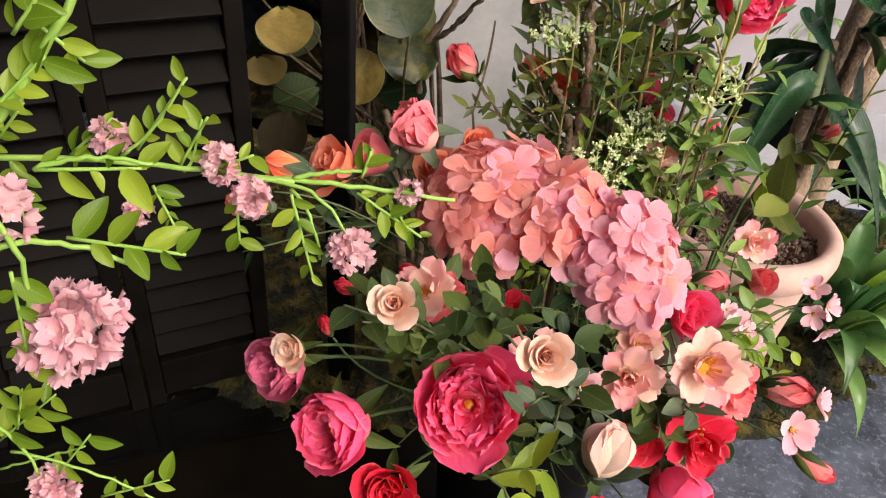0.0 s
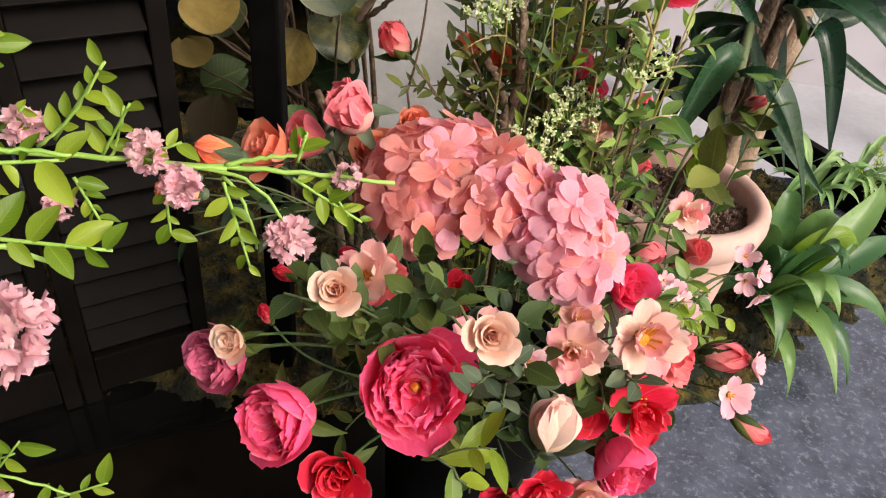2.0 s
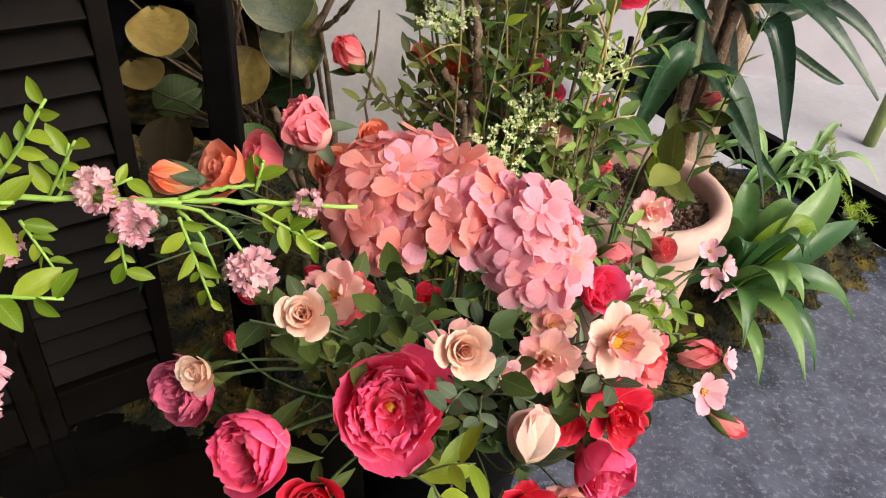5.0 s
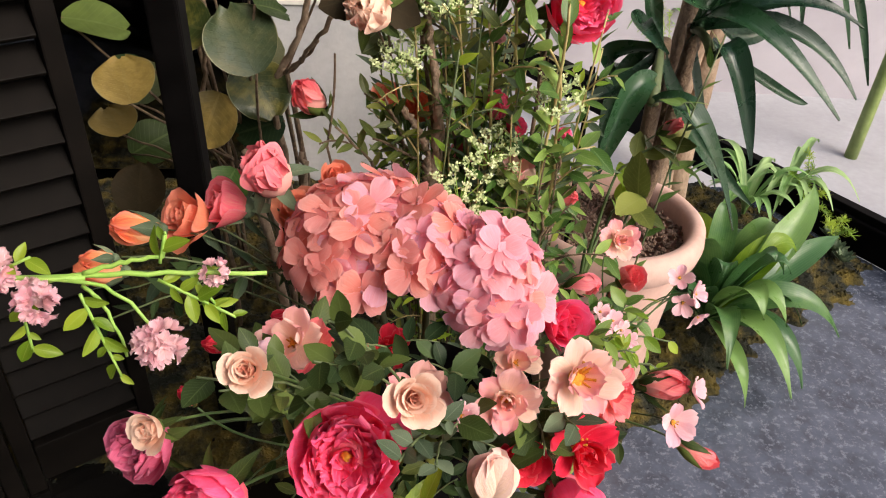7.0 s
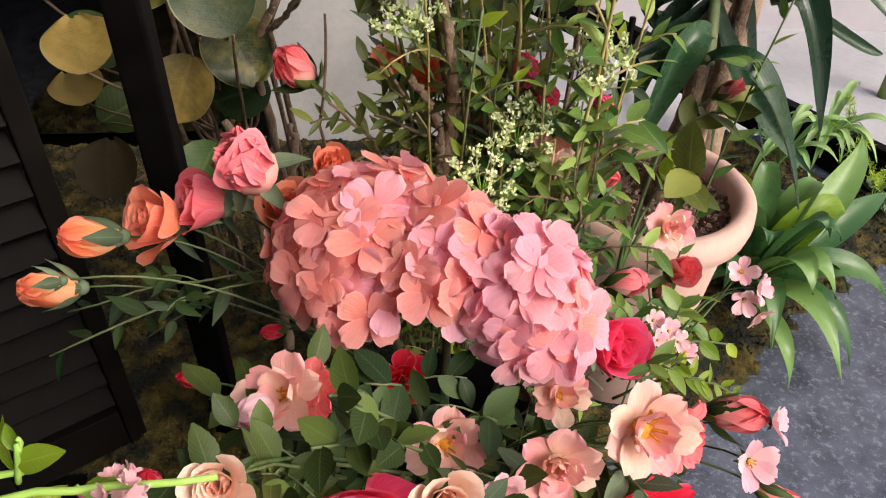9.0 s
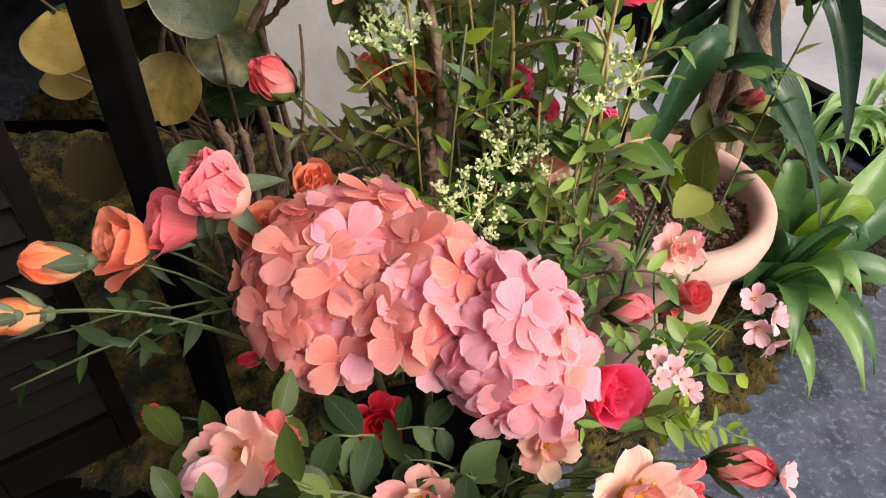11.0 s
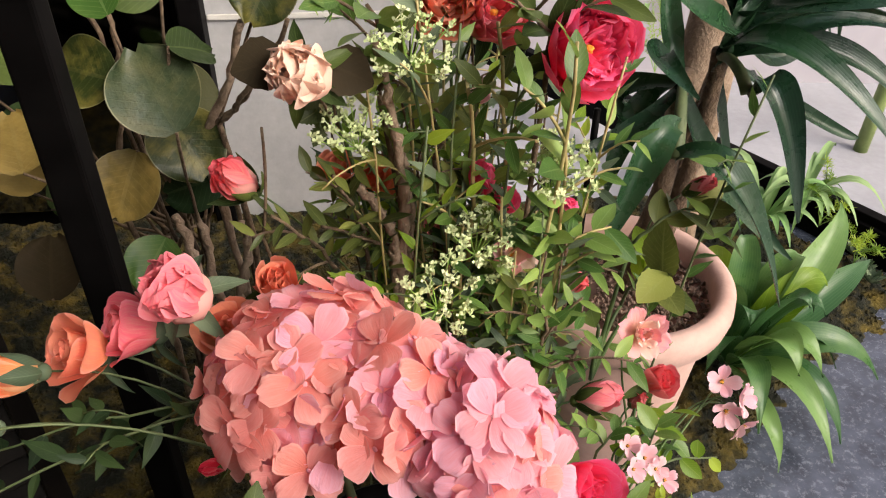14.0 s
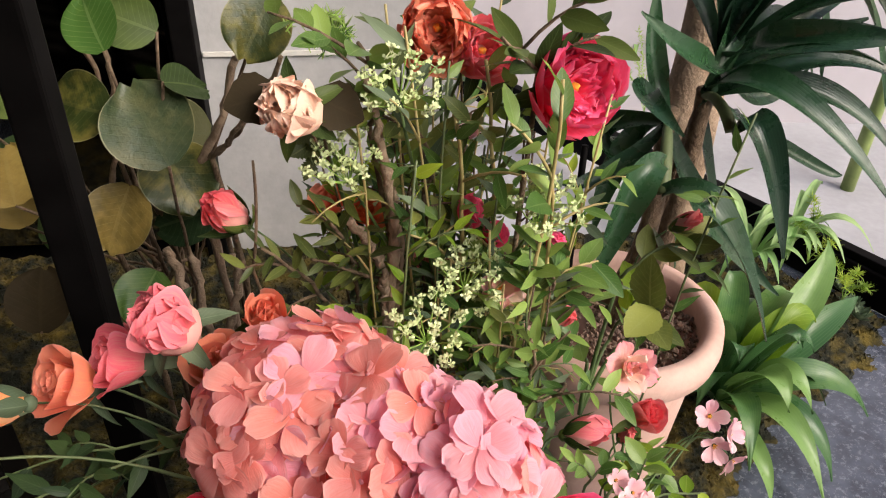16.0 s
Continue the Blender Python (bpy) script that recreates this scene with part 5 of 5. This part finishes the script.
# small succulents at the moss edge
for k, p in enumerate(((1.155, 1.572, 0.050), (1.151, 1.525, 0.040), (1.153, 1.493, 0.035))):
    p = Vector(p)
    su = thing("succulent", p, "small grey-green succulent rosette on the moss", "plant", "small succulents")
    for q in range(16):
        a = q * 2.4
        d = Vector((math.cos(a), math.sin(a), 0.3 + 0.06 * q)).normalized()
        part("leaf", blade_mesh("leaf", L_GREY, "oval", 0.034, 0.014, seed=q % 3, bend=20, cup=0.2, nu=4, nv=5), su, aim(p, d, (0, 0, 1)))

# ---------------------------------------------------------------- round-leaved plant in the shade
def disc(parent, p, r, mat, axis, spin, seed):
    me = blade_mesh("round_leaf", mat, "round", 2 * r, 2 * r * 0.98, seed=seed, bend=-18, cup=0.09, ruffle=0.06, nu=10, nv=14)
    m = frame_of(p, axis, spin) @ Matrix.Translation((0, -r, 0))
    part("round_leaf", me, parent, m)
    return m.translation


rp = thing("round_leaved_plant", (-0.15, 1.30, 0.04), "shrub with large round dusty green and golden leaves", "plant")
for k, (p, r, mt, ax, sp) in enumerate((
    ((-0.110, 1.160, 0.664), 0.053, L_ROUND, (0.1, -0.85, 0.5), 20),
    ((-0.196, 1.200, 0.670), 0.043, L_ROUNDOLIVE, (-0.2, -0.8, 0.5), 80),
    ((-0.102, 1.220, 0.566), 0.050, L_ROUNDOLIVE, (0.1, -0.55, 0.8), 200),
    ((-0.175, 1.180, 0.530), 0.045, L_GOLD, (0.0, -0.75, 0.65), 160),
    ((-0.166, 1.180, 0.412), 0.038, L_MID, (0.2, -0.5, 0.8), 140),
    ((-0.295, 1.200, 0.588), 0.046, L_GOLD, (0.1, -0.6, 0.8), 10),
    ((-0.160, 1.200, 0.766), 0.034, L_MID, (-0.2, -0.8, 0.4), 30),
    ((-0.125, 1.210, 0.766), 0.034, L_ROSE, (0.3, -0.8, 0.4), 60),
    ((-0.066, 1.190, 0.700), 0.030, L_ROSE, (0.5, -0.2, 0.85), 240),
    ((0.018, 1.200, 0.760), 0.040, L_ROUNDOLIVE, (0.1, -0.7, 0.5), 150),
    ((-0.113, 1.250, 0.486), 0.040, L_DEEP, (0.1, -0.7, 0.6), 100),
    ((-0.308, 1.200, 0.396), 0.044, L_BROWN, (0, -0.8, 0.5), 0),
    ((-0.348, 1.350, 0.528), 0.046, L_DEEP, (0.0, -0.45, 0.85), 120),
    ((-0.409, 1.420, 0.417), 0.044, L_GOLD, (0.1, -0.4, 0.9), 20),
    ((-0.393, 1.400, 0.607), 0.052, L_ROSE, (0.2, -0.2, 0.9), 240),
    ((-0.342, 1.400, 0.500), 0.050, L_ROUND, (0.1, -0.5, 0.8), 0),
    ((-0.119, 1.300, 0.591), 0.048, L_ROUND, (0.1, -0.7, 0.6), 80),
    ((-0.373, 1.500, 0.331), 0.048, L_ROSE, (0.1, -0.7, 0.6), 300),
)):
    q = disc(rp, p, r, mt, ax, sp, k % 4)
    stem_part(rp, arc((-0.13 - 0.012 * (k % 5), 1.30 + 0.02 * (k % 3), 0.30 + 0.02 * (k % 4)), q, (0, 0, 0.01), 8, 0.003, k), 0.0028, 0.0018, BARK, "twig", 0.1)
for k, (a, b, r) in enumerate((((-0.109, 1.150, 0.387), (-0.137, 1.220, 0.458), 0.0075), ((-0.050, 1.120, 0.397), (-0.035, 1.140, 0.497), 0.0065), ((-0.100, 1.200, 0.376), (-0.121, 1.250, 0.455), 0.006), ((-0.090, 1.250, 0.550), (-0.010, 1.200, 0.723), 0.006), ((-0.058, 1.220, 0.588), (0.046, 1.150, 0.742), 0.004), ((-0.070, 1.240, 0.578), (-0.007, 1.200, 0.648), 0.0035), ((-0.208, 1.340, 0.592), (-0.206, 1.360, 0.715), 0.004), ((-0.215, 1.340, 0.592), (-0.235, 1.360, 0.708), 0.004), ((-0.216, 1.250, 0.496), (-0.193, 1.300, 0.617), 0.0045))):
    f0 = (a[0] + 0.02, a[1] + 0.02, 0.035)
    stem_part(rp, arc(f0, a, (0.01, 0, 0), 10, 0.003, k) + arc(a, b, (0.008, 0, 0.0), 12, 0.003, k + 9)[1:], r * 1.1, r * 0.7, BARK_P if k < 4 else BARK, "branch", 0.25, 8, k)
fern((0.129, 1.200, 0.720), ((0.054, 1.150, 0.769), (0.073, 1.150, 0.751), (0.084, 1.150, 0.774), (0.090, 1.150, 0.738)), "dark green feathery fern against the wall", L_MID, 0.014)
rose_spray((0.081, 0.960, 0.762), (0.086, 0.940, 0.718), (0, 0, 0), "trailing stem of small yellow-green ivy leaves", L_OLIVE, 0.022, 0.022, 6, 640, kind="leaf", teeth=0.15)
tw = thing("bare_twig", (0.025, 0.950, 0.581), "bare upright brown twig among leaves", "twig")
stem_part(tw, arc((0.05, 0.97, 0.42), (0.022, 0.940, 0.609), (0, 0, 0), 6) + arc((0.022, 0.940, 0.609), (0.038, 0.920, 0.733), (0.003, 0, 0), 8)[1:], 0.0018, 0.0012, BARK, "rod", 0.15)


# ---------------------------------------------------------------- bright sprigs close to the camera
def cluster(parent, c, r, n, seed):
    rng = random.Random(seed)
    key = ("tiny", seed % 3, round(r, 3))
    if key not in KIT:
        V, F, U = [], [], []
        for k in range(5):
            v, f, u = blade("petal", r * 0.52, r * 0.46, bend=24, cup=0.2, ruffle=0.2, nu=4, nv=4, seed=seed + k)
            m = Matrix.Rotation(radians(72 * k), 4, "Z") @ Matrix.Rotation(radians(25), 4, "X")
            b0 = len(V)
            V += [m @ Vector(x) for x in v]
            F += [tuple(b0 + i for i in q) for q in f]
            U += u
        KIT[key] = mesh_of("floret", V, F, P_LILAC, U)
    for k in range(n):
        d = Vector((rng.gauss(0, 1), rng.gauss(0, 1), rng.gauss(0, 1))).normalized()
        part("floret", KIT[key], parent, frame_of(Vector(c) + d * r * rng.uniform(0.45, 0.8), d, rng.uniform(0, 70)))


def sprig(stems, leaf_sets, clusters, label, seed=0, ln=0.0155, wd=0.009):
    """A light green plastic sprig: stems, pairs of small oval leaves and balls of tiny blossoms."""
    ob = thing("blossom_sprig", stems[0][0], label, "sprig", "light green blossom sprigs")
    for k, (a, b, sag, r) in enumerate(stems):
        pts = arc(a, b, sag, 14, 0.0006, k)
        stem_part(ob, pts, r * 0.62, r * 0.42, STEM_B, "stem", 0.05, 8, k)
    a = stems[0][0]
    stem_part(ob, arc((min(a[0] - 0.06, -0.36), 0.26, 0.007), a, (-0.02, 0, 0), 10), 0.0034, 0.0026, STEM_B)
    for k, (a, b, n, s) in enumerate(leaf_sets):
        pts = arc(a, b, (0, 0, 0), 6)
        leaves_along(ob, pts, L_BRIGHT, ln * s, wd * s, n, 0.0, "oval", 50, seed=seed + k, up=(0.1, -0.75, 0.6), vary=0.4, bend=-18, cup=0.20, nu=5, nv=7)
        stem_part(ob, pts, 0.0008, 0.0006, STEM_B, "twig")
    for k, (c, r, n) in enumerate(clusters):
        cluster(ob, c, r, n, seed + k)
    return ob


sprig((
    ((-0.185, 0.340, 0.846), (-0.028, 0.362, 0.843), (0, 0, 0.004), 0.0026),
    ((-0.061, 0.360, 0.843), (0.045, 0.372, 0.838), (0, 0, 0.002), 0.0022),
    ((-0.051, 0.362, 0.840), (0.000, 0.352, 0.818), (0.008, 0, 0.012), 0.0016),
    ((-0.030, 0.362, 0.839), (-0.014, 0.350, 0.810), (0.002, 0, 0.006), 0.0015),
    ((-0.029, 0.364, 0.844), (0.003, 0.368, 0.850), (0, 0, 0.001), 0.0020),
    ((0.003, 0.368, 0.849), (0.006, 0.368, 0.862), (0, 0, 0), 0.0014),
    ((-0.102, 0.350, 0.853), (-0.069, 0.352, 0.892), (0, 0, -0.004), 0.0014),
    ((-0.077, 0.356, 0.845), (-0.065, 0.355, 0.873), (0, 0, -0.004), 0.0012),
), (
    ((-0.026, 0.350, 0.844), (-0.016, 0.345, 0.802), 9, 1.0),
    ((0.000, 0.366, 0.839), (0.032, 0.360, 0.823), 9, 1.0),
    ((0.012, 0.370, 0.840), (0.025, 0.365, 0.822), 6, 0.9),
    ((0.002, 0.367, 0.847), (0.006, 0.367, 0.861), 3, 1.1),
    ((-0.095, 0.352, 0.856), (-0.068, 0.352, 0.893), 9, 1.05),
    ((-0.079, 0.356, 0.847), (-0.062, 0.354, 0.875), 6, 1.2),
    ((-0.069, 0.357, 0.845), (-0.044, 0.356, 0.858), 6, 1.0),
    ((-0.054, 0.356, 0.838), (-0.052, 0.350, 0.813), 7, 1.0),
    ((-0.091, 0.352, 0.838), (-0.080, 0.347, 0.817), 8, 1.0),
    ((-0.126, 0.350, 0.850), (-0.103, 0.350, 0.871), 8, 1.1),
    ((-0.152, 0.345, 0.848), (-0.154, 0.345, 0.812), 9, 1.1),
    ((-0.163, 0.345, 0.847), (-0.138, 0.345, 0.876), 9, 1.1),
), (
    ((0.002, 0.348, 0.819), 0.0105, 28), ((-0.059, 0.354, 0.852), 0.0095, 24), ((-0.046, 0.352, 0.838), 0.0092, 24), ((0.024, 0.366, 0.843), 0.0062, 16), ((-0.106, 0.352, 0.862), 0.0085, 20), ((-0.101, 0.352, 0.823), 0.007, 16),
), "light green sprig with tiny leaves and pale pink blossom balls", 700, 0.0098, 0.0047)
sprig((
    ((-0.127, 0.270, 0.848), (-0.068, 0.285, 0.847), (0, 0, 0.010), 0.0022),
    ((-0.093, 0.280, 0.887), (-0.055, 0.290, 0.889), (0, 0, 0.004), 0.0016),
    ((-0.112, 0.270, 0.884), (-0.117, 0.280, 0.811), (0.01, 0, 0), 0.0020),
    ((-0.107, 0.280, 0.900), (-0.068, 0.290, 0.951), (0, 0, -0.004), 0.0032),
), (
    ((-0.089, 0.282, 0.858), (-0.046, 0.285, 0.855), 7, 1.7),
    ((-0.093, 0.280, 0.887), (-0.058, 0.290, 0.887), 7, 1.6),
    ((-0.110, 0.275, 0.844), (-0.115, 0.275, 0.797), 7, 1.7),
    ((-0.103, 0.280, 0.907), (-0.082, 0.285, 0.927), 8, 1.6),
    ((-0.083, 0.285, 0.938), (-0.072, 0.290, 0.924), 5, 1.8),
    ((-0.091, 0.285, 0.933), (-0.077, 0.285, 0.949), 5, 1.6),
), (
    ((-0.096, 0.285, 0.812), 0.018, 40), ((-0.105, 0.280, 0.800), 0.014, 26), ((-0.109, 0.280, 0.869), 0.012, 22),
), "near light green sprig with a large pale pink blossom ball", 720, 0.0090, 0.0044)
sprig((
    ((-0.211, 0.330, 0.690), (-0.187, 0.335, 0.602), (0.01, 0, 0.008), 0.0018),
    ((-0.200, 0.335, 0.648), (-0.108, 0.340, 0.609), (0, 0, 0.008), 0.0016),
    ((-0.212, 0.335, 0.629), (-0.155, 0.340, 0.657), (0, 0, 0), 0.0012),
), (
    ((-0.202, 0.333, 0.660), (-0.159, 0.335, 0.705), 8, 1.2),
    ((-0.177, 0.337, 0.629), (-0.148, 0.338, 0.671), 6, 1.2),
    ((-0.153, 0.338, 0.612), (-0.107, 0.340, 0.637), 7, 1.2),
    ((-0.188, 0.333, 0.673), (-0.176, 0.333, 0.708), 5, 1.2),
), (
    ((-0.179, 0.333, 0.621), 0.0135, 32),
), "light green sprig with thin leaves low beside the bouquet", 740, 0.0135, 0.0058)
